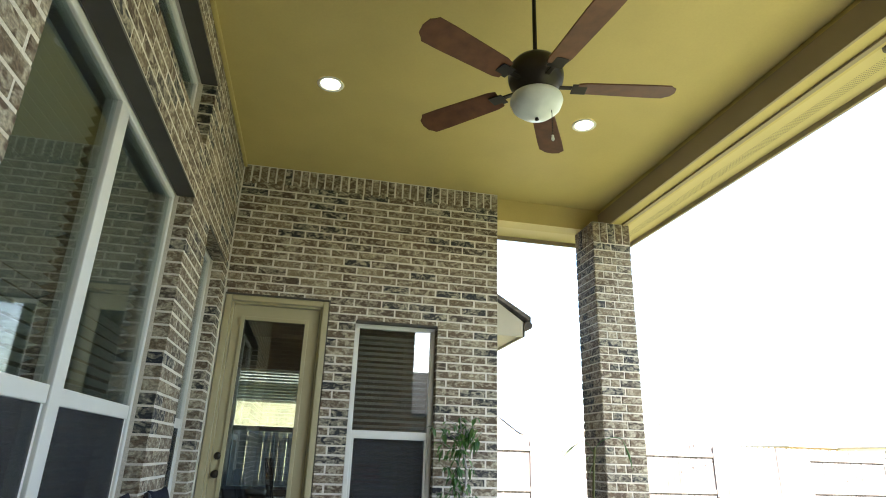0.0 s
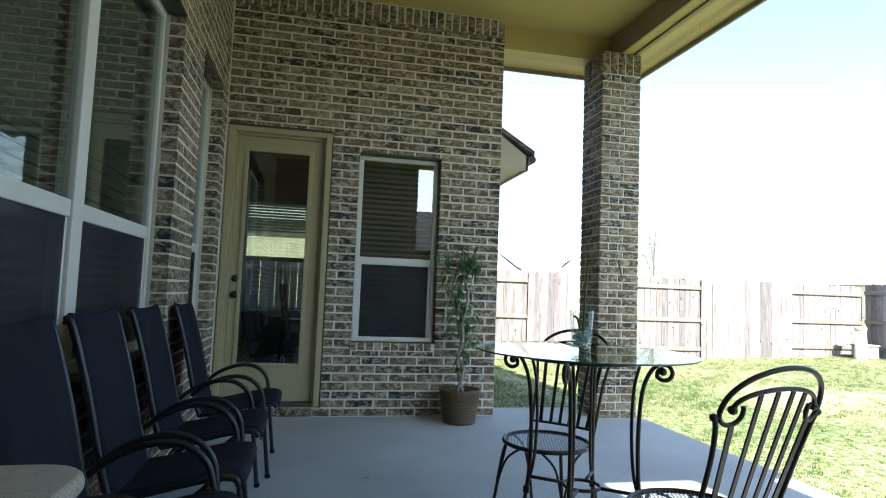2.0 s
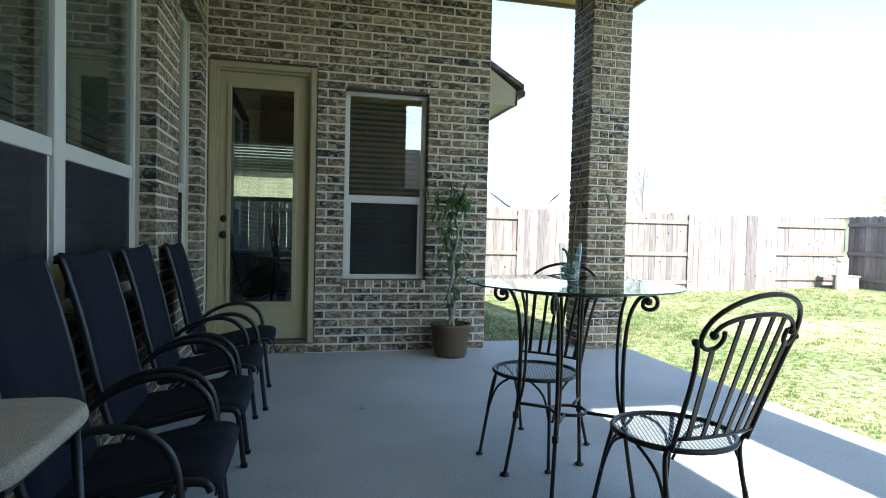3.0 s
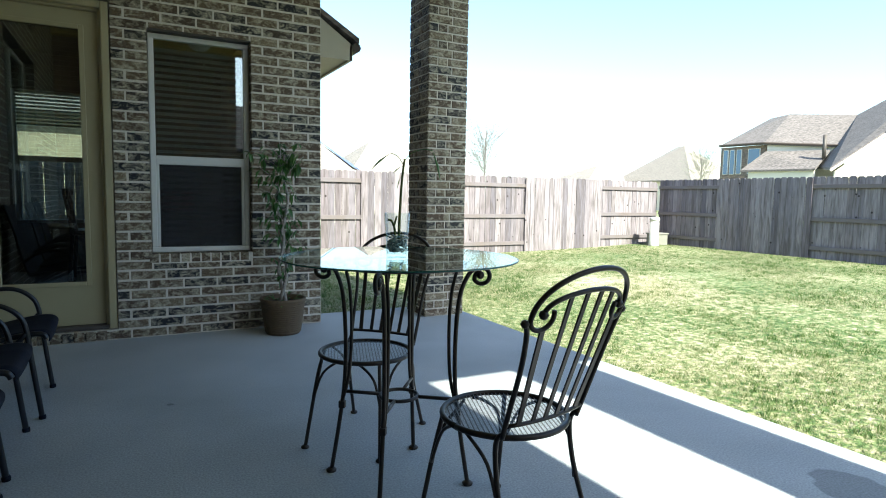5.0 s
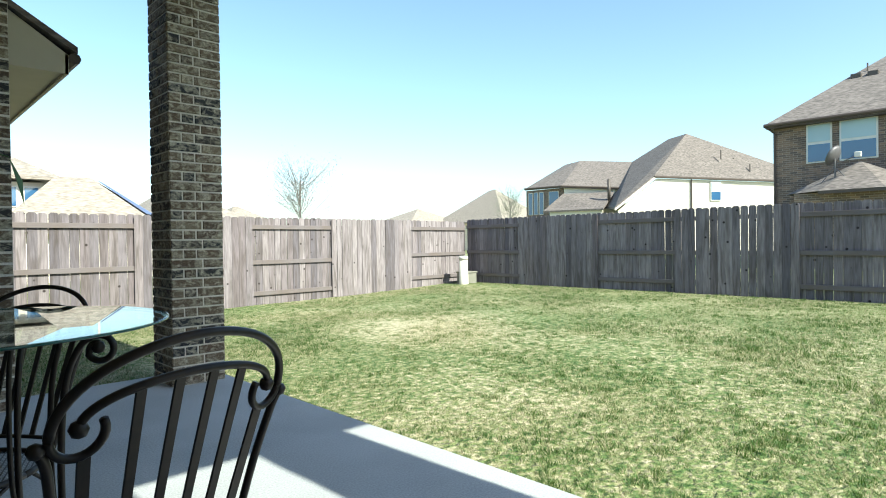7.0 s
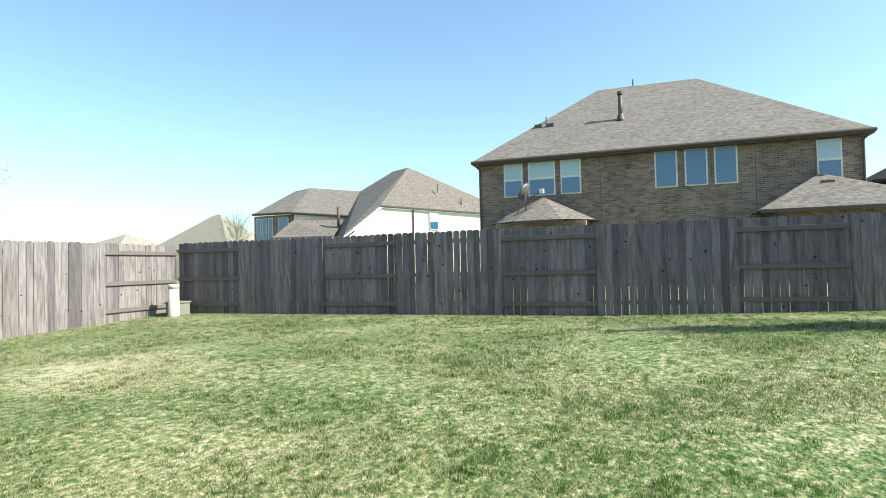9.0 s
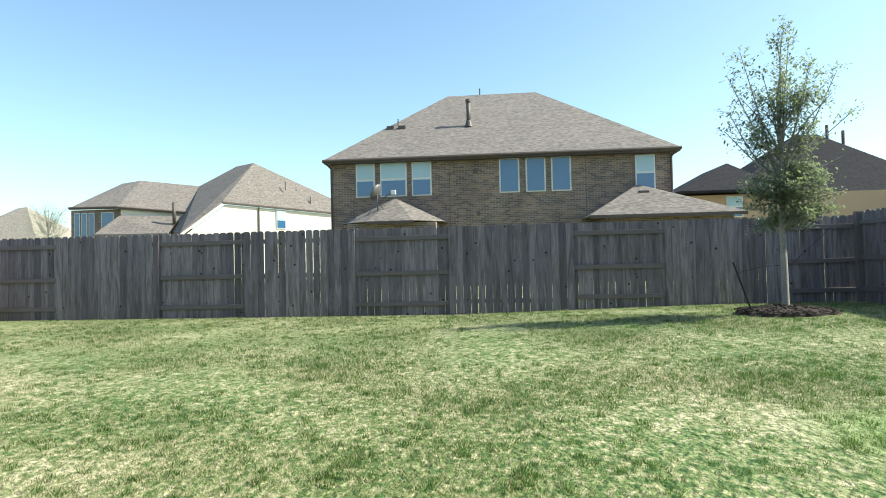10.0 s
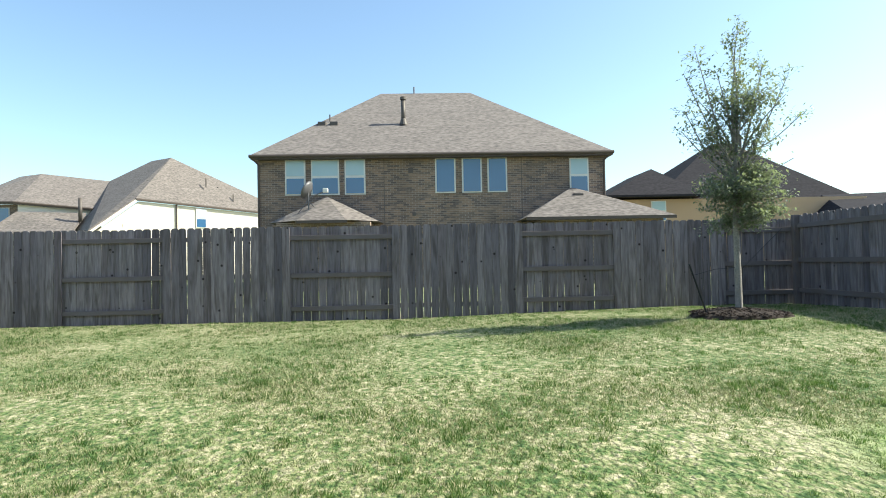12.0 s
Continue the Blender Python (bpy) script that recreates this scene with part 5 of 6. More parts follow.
# the east run: local x goes to the south, local -y to the west
EAST = Matrix.Translation((F_E + 0.03, 0, 0)) @ Matrix.Rotation(radians(-90), 4, "Z")
fence_east = fence("fence_east", "weathered grey cedar fence with alternating panels, in shade", EAST, [-11.42, -9.53, -7.44, -5.55, -3.43, -1.49, 0.76, 2.54, 4.48, 5.85], F_TOP, False, lambda u: ground_z(F_E, -u))
part("corner_post", bm_box(5.80, 5.90, -0.11, -0.02, 0.0, F_TOP + 0.06, bevel=0.005), M_RAIL, fence_east)
NORTH = Matrix.Translation((0, F_N + 0.03, 0))
fence("fence_north", "sunlit weathered cedar fence with alternating panels", NORTH, [-4.0, -1.9, 0.2, 2.3, 4.47, 6.55, 8.53, 10.76, 12.80], F_TOP - 0.05, True, lambda u: ground_z(u, F_N))
SOUTH = Matrix.Translation((0, F_S - 0.03, 0)) @ Matrix.Rotation(radians(180), 4, "Z")
fence("fence_south", "shaded weathered cedar fence with alternating panels", SOUTH, [-12.80, -10.35, -8.2, -6.0, -3.8, -1.6, 0.6, 2.8], F_TOP + 0.06, False, lambda u: ground_z(-u, F_S))

pipe = thing("utility_pipe", "white capped pipe standing in the fence corner", "pipe", (12.1, 10.85, ground_z(12.1, 10.85) - 0.02))
part("stem", bm_lathe([(0.0, 0.0), (0.13, 0.0), (0.125, 0.05), (0.11, 0.7), (0.0, 0.7)], seg=24), M_PIPE, pipe, smooth=True)
part("cap", bm_lathe([(0.12, 0.66), (0.122, 0.74), (0.10, 0.76), (0.0, 0.765)], seg=24), M_PIPE, pipe, smooth=True)
ubox = thing("utility_box", "low grey-green utility box beside the pipe", "utility box", (12.38, 11.0, ground_z(12.38, 11.0) - 0.02))
part("body", bm_box(-0.22, 0.22, -0.15, 0.15, 0, 0.30, bevel=0.02), M_BOX, ubox)
part("lid", bm_box(-0.24, 0.24, -0.17, 0.17, 0.30, 0.34, bevel=0.012), M_BOX, ubox)

# ---- young oak with its mulch ring and stake ----
def oak(at):
    rng = random.Random(21)
    root = thing("oak_tree", "slender young live oak with sparse grey-green crown", "tree", at)
    trunk = [(0, 0, -0.05), (0.01, 0, 0.6), (0.0, 0.01, 1.2), (-0.02, 0.0, 2.0), (-0.03, 0.02, 2.6), (0.02, 0.0, 3.1), (0.06, -0.08, 3.5)]
    path = smooth_path(trunk, 5)
    n = len(path)
    part("trunk", bm_tube(path, 0.05, radii=[0.046 * (1 - i / n) ** 0.75 + 0.006 for i in range(n)], seg=12), M_BARK, root, smooth=True)
    limbs, leaves = bmesh.new(), bmesh.new()

    def clump(p, spread, count):
        for _ in range(count):
            q = p + Vector((rng.gauss(0, spread), rng.gauss(0, spread), rng.gauss(0, spread)))
            d = Vector((rng.uniform(-1, 1), rng.uniform(-1, 1), rng.uniform(-0.6, 1)))
            leaf_quads(leaves, q, d, rng.uniform(0.045, 0.078), 0.5, 0.1)

    def limb(start, tip, bend, thick, first, count, gap=0.0):
        mid = start.lerp(tip, 0.5) + Vector((rng.uniform(-0.06, 0.06), rng.uniform(-0.06, 0.06), bend))
        line = smooth_path([start, mid, tip], 8)
        m = len(line)
        bm_tube(line, 0.01, limbs, 6, [thick * (1 - j / m) + 0.003 for j in range(m)])
        for j in range(int(first * m), m):
            if rng.random() < gap:
                continue
            clump(line[j], 0.045, count // 2)
            for _ in range(2):
                d = Vector((rng.uniform(-1, 1), rng.uniform(-1, 1), rng.uniform(-0.2, 1))).normalized() * rng.uniform(0.08, 0.24)
                bm_tube([line[j], line[j] + d], 0.0016, limbs, 4)
                clump(line[j] + d * 0.8, 0.04, count)

    # the leaders: how far north, and how high, each one ends
    leaders = [(0.5, 3.8), (0.78, 3.4), (0.74, 2.9), (0.8, 2.62), (0.25, 3.45), (0.0, 3.85), (-0.28, 3.98), (-0.3, 3.5), (-0.5, 3.6), (-0.64, 3.35), (-0.45, 3.0), (0.45, 3.1), (0.15, 3.0), (-0.1, 3.3), (0.5, 2.5)]
    for north, up in leaders:
        z = rng.uniform(1.5, 1.9 if up < 3 else 2.4)
        start = path[min(range(n), key=lambda j: abs(path[j].z - z))]
        limb(start, Vector((rng.uniform(-0.45, 0.45), north - 0.06, up)), -0.12 if abs(north) > 0.6 else 0.05, 0.014, 0.34, 6, 0.12)
    for i in range(11):
        a, up = rng.uniform(0, 6.28), rng.uniform(2.2, 3.3)
        start = path[min(range(n), key=lambda j: abs(path[j].z - up + 0.5))]
        limb(start, Vector((0.45 * math.cos(a), 0.38 * math.sin(a), up)), 0.03, 0.010, 0.35, 7, 0.1)
    # two long thin branches to the south
    limb(path[n // 2 + 2], Vector((0.1, -1.05, 2.85)), -0.12, 0.013, 0.5, 5, 0.1)
    limb(path[-3], Vector((0.0, -0.1, 4.05)), 0.02, 0.008, 0.3, 6, 0.1)
    limb(path[n // 2], Vector((0.0, -0.85, 2.2)), -0.1, 0.010, 0.7, 1, 0.5)
    # the low round part of the crown
    for i in range(44):
        a, up = rng.uniform(0, 6.28), rng.uniform(1.2, 2.05)
        reach = 0.58 * math.sqrt(max(0.15, 1 - ((up - 1.6) / 0.55) ** 2)) * rng.uniform(0.6, 1.08)
        start = path[min(range(n), key=lambda j: abs(path[j].z - max(1.25, up - 0.15)))]
        limb(start, Vector((reach * math.cos(a), reach * math.sin(a) - 0.04, up)), 0.02, 0.007, 0.35, 7, 0.15)
    part("limb_mass", limbs, M_BARK, root)["kind"] = "stuff"
    part("crown", leaves, M_LEAF, root, "sparse crown of small grey-green leaves")["kind"] = "stuff"


TREE = (10.34, -3.44)
TREE_Z = ground_z(*TREE)
oak((TREE[0], TREE[1], TREE_Z))
rng = random.Random(3)
bm = bm_lathe([(0.70, -0.05), (0.62, 0.035), (0.42, 0.075), (0.15, 0.10), (0.0, 0.105)], seg=40, cap=False)
for v in bm.verts:
    v.co += Vector((rng.uniform(-0.04, 0.04), rng.uniform(-0.04, 0.04), rng.uniform(-0.012, 0.012)))
mulch = link_mesh("mulch_ring", bm, M_MULCH)
mulch.location = (TREE[0], TREE[1], TREE_Z - 0.01)
tagged(mulch, "dark wood-chip mulch ring round the oak", "mulch", kind="stuff")
bm = bmesh.new()
for i in range(900):
    a, r = rng.uniform(0, 6.28), 0.65 * math.sqrt(rng.random())
    c = bmesh.ops.create_cube(bm, size=1.0)
    bmesh.ops.transform(bm, matrix=Matrix.Translation((r * math.cos(a), r * math.sin(a), 0.10 * (1 - r / 0.85) + 0.012)) @ Euler((rng.uniform(-0.5, 0.5), rng.uniform(-0.5, 0.5), rng.uniform(0, 6))).to_matrix().to_4x4() @ Matrix.Diagonal((rng.uniform(0.03, 0.07), 0.018, 0.008, 1)), verts=c["verts"])
chips = link_mesh("mulch_chips", bm, M_MULCH)
chips.location = (TREE[0], TREE[1], TREE_Z)
tagged(chips, "loose dark wood chips", "mulch", kind="stuff")
stake = thing("tree_stake", "leaning dark metal stake tied to the oak", "stake", (TREE[0] - 0.05, TREE[1] + 0.45, TREE_Z - 0.03))
part("rod", bm_tube([(0, 0, -0.05), (-0.02, 0.28, 0.76)], 0.013), M_TUBE, stake)
part("tie", bm_tube([(-0.02, 0.23, 0.60), (0.02, -0.1, 0.68), (0.05, -0.42, 0.70)], 0.004, seg=5), M_TUBE, stake)
part("guy_wire", bm_tube([(0.05, -0.44, 0.62), (0.3, -1.25, 1.25)], 0.004, seg=5), M_TUBE, stake)

# ---- neighbouring houses ----
def hip_roof(x0, x1, y0, y1, z0, ridge, thick=0.12):
    """A hip roof over a rectangle; ridge: two points."""
    (ax, ay, az), (bx, by, bz) = ridge
    vs = [(x0, y0, z0), (x1, y0, z0), (x1, y1, z0), (x0, y1, z0), (ax, ay, az), (bx, by, bz), (x0, y0, z0 - thick), (x1, y0, z0 - thick), (x1, y1, z0 - thick), (x0, y1, z0 - thick)]
    if abs(ax - bx) < abs(ay - by):
        # ridge along y, a towards y0
        fs = [(0, 1, 4), (1, 2, 5, 4), (2, 3, 5), (3, 0, 4, 5)]
    else:
        fs = [(0, 1, 5, 4), (1, 2, 5), (2, 3, 4, 5), (3, 0, 4)]
    return bm_poly(vs, fs + [(9, 8, 7, 6), (0, 6, 7, 1), (1, 7, 8, 2), (2, 8, 9, 3), (3, 9, 6, 0)])


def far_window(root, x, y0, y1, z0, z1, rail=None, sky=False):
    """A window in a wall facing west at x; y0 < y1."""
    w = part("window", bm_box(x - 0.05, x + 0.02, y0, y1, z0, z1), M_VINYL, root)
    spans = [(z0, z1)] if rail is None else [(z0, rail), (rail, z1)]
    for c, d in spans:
        part("pane", bm_box(x - 0.07, x - 0.052, y0 + 0.06, y1 - 0.06, c + 0.05, d - 0.05), M_FAR_PANE_LIGHT if (rail is not None and c == rail) else M_FAR_PANE_SKY, w)


# dark glass; the blue of the mirrored sky is put into its base colour
M_FAR_PANE_SKY = material("far_pane_sky_tint", (0.045, 0.125, 0.25), 0.06, vary=0.3, scale=0.5, spec=1.0)
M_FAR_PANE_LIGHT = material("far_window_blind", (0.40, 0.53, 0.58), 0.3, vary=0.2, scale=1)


def brick_house():
    root = thing("brick_house", "two-storey brown brick house with a hipped shingle roof", "house", (0, 0, 0))
    X = 26.28
    part("wall", bm_box(X, X + 13.3, -6.55, 7.65, -0.3, 5.34), M_FAR_BRICK, root)
    roof = part("roof", hip_roof(25.88, 40.4, -6.82, 7.88, 5.43, ((33.14, -1.62, 9.96), (33.14, 3.09, 9.96))), M_ROOF, root, "grey-brown shingles")
    part("soffit", bm_box(25.9, 40.3, -6.8, 7.85, 5.27, 5.305), M_FASCIA, root)
    part("gutter", bm_tube([(25.87, -6.84, 5.39), (25.87, 7.9, 5.39)], 0.07, seg=8), M_FASCIA, root)
    part("downspout", bm_tube([(25.9, 7.82, 5.36), (26.2, 7.62, 5.1), (26.22, 7.62, 0)], 0.045, seg=8), M_FASCIA, root)
    part("downspout", bm_tube([(25.9, -6.7, 5.36), (26.2, -6.52, 5.1), (26.22, -6.52, 0)], 0.045, seg=8), M_FASCIA, root)
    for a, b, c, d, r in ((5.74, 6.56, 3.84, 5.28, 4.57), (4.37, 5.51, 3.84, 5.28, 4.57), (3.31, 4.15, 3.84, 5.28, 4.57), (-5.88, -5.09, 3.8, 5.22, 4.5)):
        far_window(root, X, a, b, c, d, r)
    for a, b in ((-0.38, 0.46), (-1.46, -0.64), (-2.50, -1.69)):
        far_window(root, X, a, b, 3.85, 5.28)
    part("wall_vent", bm_box(X - 0.03, X + 0.01, 1.36, 1.56, 4.69, 4.9), M_VENT, root)
    part("wall_vent", bm_box(X - 0.05, X + 0.01, 1.28, 1.42, 2.93, 3.07), M_VENT, root)
    for y in (2.55, -3.1):
        part("control_joint", bm_box(X - 0.006, X + 0.01, y - 0.012, y + 0.012, 0, 5.4), M_VENT, root)
    # roof furniture, set on the west slope

    def slope(y, up):
        x = 25.88 + (33.14 - 25.88) * up
        return x, 5.43 + (9.96 - 5.43) * up

    x, z = slope(1.15, 0.42)
    flue = part("flue", bm_tube([(x, 1.8, z - 0.1), (x, 1.8, z + 1.15)], 0.10, seg=14), M_VENT, root, smooth=True)
    part("flue_collar", bm_lathe([(0.2, 0.0), (0.13, 0.25), (0.11, 0.3)], seg=14, cap=False), M_VENT, flue).location = (x, 1.8, z - 0.05)
    part("flue_cap", bm_lathe([(0.14, 0), (0.14, 0.12), (0.0, 0.13)], seg=14), M_VENT, flue).location = (x, 1.8, z + 1.12)
    x, z = slope(4.4, 0.44)
    for y in (4.95, 5.5):
        part("roof_vent", bm_box(x - 0.2, x + 0.25, y - 0.18, y + 0.18, z - 0.15, z + 0.07, bevel=0.03), M_VENT, root)
    part("vent_pipe", bm_tube([(x + 0.3, 5.2, z), (x + 0.3, 5.2, z + 0.5)], 0.03), M_VENT, root)
    part("ridge_pipe", bm_tube([(33.14, 1.35, 9.8), (33.14, 1.35, 10.3)], 0.035), M_VENT, root)
    # ground-floor bays with roofs of their own
    part("bay_wall", bm_box(24.6, X, 3.0, 6.55, -0.3, 2.62), M_FAR_BRICK, root)
    vs = [(24.1, 3.85, 2.66), (24.1, 5.65, 2.66), (25.2, 6.95, 2.66), (26.28, 7.0, 2.66), (26.28, 2.6, 2.66), (25.2, 2.7, 2.66), (25.8, 4.8, 3.72), (26.28, 4.8, 3.72)]
    part("bay_roof", bm_poly(vs, [(0, 6, 1), (1, 6, 2), (2, 6, 7, 3), (0, 5, 6), (5, 4, 7, 6), (0, 1, 2, 3, 4, 5)]), M_ROOF, root)
    part("porch_wall", bm_box(24.4, X, -8.2, -3.5, -0.3, 2.6), M_FAR_BRICK, root)
    part("porch_roof", bm_poly([(23.9, -8.5, 2.63), (23.9, -2.85, 2.63), (26.28, -2.85, 2.63), (26.28, -8.5, 2.63), (25.9, -5.05, 3.95), (26.28, -5.05, 3.95), (26.28, -5.4, 3.95)], [(0, 4, 1), (1, 4, 5, 2), (0, 3, 6, 4), (0, 1, 2, 3), (4, 6, 5)]), M_ROOF, root)
    part("porch_fascia", bm_box(23.88, 23.92, -8.5, -2.85, 2.51, 2.62), M_FASCIA, root)
    part("bay_fascia", bm_box(24.07, 24.11, 3.8, 5.7, 2.55, 2.65), M_FASCIA, root)
    part("roof_vent", bm_box(25.3, 25.6, -5.4, -5.0, 3.4, 3.66, bevel=0.03), M_VENT, root)
    dish = thing("satellite_dish", "dark grey satellite dish on a bay roof", "satellite dish", (25.0, 5.35, 3.1))
    bm = bm_lathe([(0.0, 0.0), (0.15, 0.02), (0.28, 0.07), (0.36, 0.13), (0.365, 0.125), (0.28, 0.055), (0.0, -0.02)], seg=28, cap=False)
    bmesh.ops.transform(bm, matrix=Matrix.Translation((0, 0, 0.75)) @ Matrix.Rotation(radians(-62), 4, "X") @ Matrix.Rotation(radians(15), 4, "Y"), verts=bm.verts)
    part("reflector", bm, M_DISH, dish, smooth=True)
    part("mast", bm_tube([(0, 0.03, -0.1), (0, 0.05, 0.75)], 0.03), M_DISH, dish)
    part("brace", bm_tube([(-0.1, 0.45, -0.15), (0, 0.06, 0.4)], 0.014), M_DISH, dish)
    part("brace", bm_tube([(-0.1, -0.4, -0.1), (0, 0.05, 0.4)], 0.014), M_DISH, dish)
    part("feed_arm", bm_tube([(0, 0.0, 0.5), (0, -0.55, 0.72)], 0.018), M_DISH, dish)
    part("feed_horn", bm_box(-0.07, 0.07, -0.72, -0.52, 0.68, 0.86, bevel=0.03), M_VINYL, dish)


brick_house()


def bm_slab(corners, thick, bm=None):
    """A flat or folded sheet of the given thickness, hung below its corners."""
    n = len(corners)
    low = [(x, y, z - thick) for x, y, z in corners]
    return bm_poly(list(corners) + low, [tuple(range(n)), tuple(range(2 * n - 1, n - 1, -1))] + [(i, i + n, (i + 1) % n + n, (i + 1) % n) for i in range(n)], bm)


def cream_house():
    root = thing("cream_house", "two-storey cream stucco house with grey-brown hipped roofs", "house", (0, 0, 0))
    peak, peak_far, eave, corner = (52, 22.0, 10.2), (54, 24.5, 10.3), (47, 22.5, 6.3), (58, 13.0, 5.7)
    valley, low_far, low = (54, 28.1, 8.6), (50, 29.0, 4.2), (44, 24.4, 3.7)
    part("roof", bm_slab([eave, corner, peak], 0.18), M_ROOF, root)
    part("roof_slope", bm_slab([eave, peak, peak_far, valley, low_far, low], 0.18), M_ROOF, root)
    wall = [(44.4, 24.3, 3.45), (47.3, 22.4, 6.05), (58.2, 13.1, 5.5)]
    part("wall", bm_poly([(x, y, -0.3) for x, y, z in wall] + wall + [(x + 0.2, y + 0.2, -0.3) for x, y, z in wall] + [(x + 0.2, y + 0.2, z) for x, y, z in wall],
                         [(0, 1, 4, 3), (1, 2, 5, 4), (7, 6, 9, 10), (8, 7, 10, 11), (3, 4, 10, 9), (4, 5, 11, 10), (0, 3, 9, 6), (2, 8, 11, 5)]), M_STUCCO, root)
    part("fascia", bm_tube([(46.95, 22.5, 6.18), (57.9, 13.05, 5.6)], 0.1, seg=6), M_FASCIA, root)
    part("rake_board", bm_tube([(47.0, 22.5, 6.1), (44.0, 24.4, 3.5)], 0.09, seg=6), M_STUCCO, root)
    part("downspout", bm_tube([(49.4, 20.5, 6.0), (49.4, 20.5, 0)], 0.06), M_FASCIA, root)
    win = part("window", bm_box(-0.45, 0.45, -0.06, 0.06, 4.2, 5.75), M_VINYL, root)
    win.matrix_local = pose(51.0, 19.2, 0, 0, 0, -40.5)
    for c, d, mat in ((4.27, 4.92, M_FAR_PANE_SKY), (5.0, 5.68, M_FAR_PANE_LIGHT)):
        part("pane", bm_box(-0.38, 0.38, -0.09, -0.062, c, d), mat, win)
    part("wall_vent", bm_box(46.2, 46.3, 23.1, 23.35, 4.0, 4.3), M_VENT, root)
    # the wing behind, with a brick bay of tall windows
    ridge, eave_a, eave_b, tip, back = (52, 32.6, 9.0), (47, 31.5, 6.1), (49.5, 26.6, 5.7), (47.5, 36.1, 6.2), (54, 35.7, 9.1)
    part("wing_roof", bm_slab([eave_a, eave_b, valley, ridge], 0.15), M_ROOF, root)
    part("wing_hip", bm_slab([tip, eave_a, ridge], 0.15), M_ROOF, root)
    part("wing_hip", bm_slab([tip, ridge, back], 0.15), M_ROOF, root)
    part("wing_fascia", bm_tube([tip, eave_a, eave_b], 0.1, seg=6), M_FASCIA, root)
    part("wing_wall", bm_poly([(47.3, 31.4, -0.3), (49.8, 26.6, -0.3), (49.8, 26.6, 5.6), (47.3, 31.4, 5.95), (47.6, 31.6, -0.3), (50.1, 26.8, -0.3), (50.1, 26.8, 5.6), (47.6, 31.6, 5.95)], [(0, 1, 2, 3), (7, 6, 5, 4), (0, 3, 7, 4), (3, 2, 6, 7), (1, 5, 6, 2)]), M_STUCCO, root)
    part("bay_wall", bm_box(47.5, 52, 31.6, 35.9, -0.3, 6.0), M_FAR_BRICK, root)
    far_window(root, 47.48, 32.1, 33.2, 3.6, 5.75)
    for y in (33.8, 34.45, 35.1):
        far_window(root, 47.48, y, y + 0.5, 3.6, 5.75)
    part("low_roof", bm_slab([(45, 32.1, 3.8), (47, 31.3, 5.4), (49, 27.3, 5.4), (46, 26.6, 3.8)], 0.15), M_ROOF, root)
    part("low_wall", bm_poly([(45.3, 31.6, -0.3), (46.2, 26.8, -0.3), (46.2, 26.8, 3.7), (45.3, 31.6, 3.7), (45.6, 31.7, -0.3), (46.5, 26.9, -0.3), (46.5, 26.9, 3.7), (45.6, 31.7, 3.7)], [(0, 1, 2, 3), (7, 6, 5, 4), (0, 3, 7, 4), (1, 5, 6, 2), (3, 2, 6, 7)]), M_STUCCO, root)
    part("flue", bm_tube([(47.5, 26.9, 4.6), (47.5, 26.9, 6.4)], 0.14, seg=12), M_VENT, root, smooth=True)
    for x, y, z in ((52.2, 19.2, 8.1), (53.6, 17.4, 6.9)):
        part("vent_pipe", bm_tube([(x, y, z - 0.4), (x, y, z + 0.35)], 0.05), M_VENT, root)
    part("roof_vent", bm_box(53.4, 53.8, 18.6, 19.0, 7.6, 7.9, bevel=0.05), M_VENT, root)


cream_house()


def dark_roof_house():
    root = thing("tan_house", "tan house with dark shingled hip roofs behind the oak", "house", (0, 0, 0))
    part("wall", bm_box(36.6, 48, -25.6, -10.3, -0.3, 4.5), M_TAN_STUCCO, root)
    part("roof", hip_roof(36.0, 42.5, -15.6, -9.7, 4.72, ((38.2, -13.2, 6.55), (42.5, -13.2, 6.55))), M_ROOF_DARK, root)
    part("roof", hip_roof(37.4, 50, -26.4, -12.6, 4.2, ((42.5, -20.6, 8.9), (42.5, -19.2, 8.9))), M_ROOF_DARK, root)
    far_window(root, 36.6, -13.4, -12.5, 3.2, 4.4, 3.8)
    part("flue", bm_tube([(42.6, -21.3, 8.2), (42.6, -21.3, 9.5)], 0.1), M_VENT, root)
    part("flue", bm_tube([(42.6, -22.3, 7.6), (42.6, -22.3, 9.1)], 0.1), M_VENT, root)
    low = thing("shingle_roof_house", "low house with a long dark grey shingle roof", "house", (0, 0, 0))
    part("wall", bm_box(34, 40, -42, -23.5, -0.3, 3.2), M_TAN_STUCCO, low)
    part("roof", hip_roof(33.5, 43, -43, -22.2, 3.3, ((38.0, -40, 5.2), (38.0, -23.8, 4.75))), M_ROOF_DARK, low)


dark_roof_house()


def plain_house(label, x0, x1, y0, y1, z0, ridge, wall_mat, roof_mat):
    root = thing("neighbour_house", label, "house", (0, 0, 0))
    part("wall", bm_box(x0 + 0.45, x1 - 0.45, y0 + 0.45, y1 - 0.45, -0.3, z0 - 0.1), wall_mat, root)
    part("roof", hip_roof(x0, x1, y0, y1, z0, ridge), roof_mat, root)
    return root


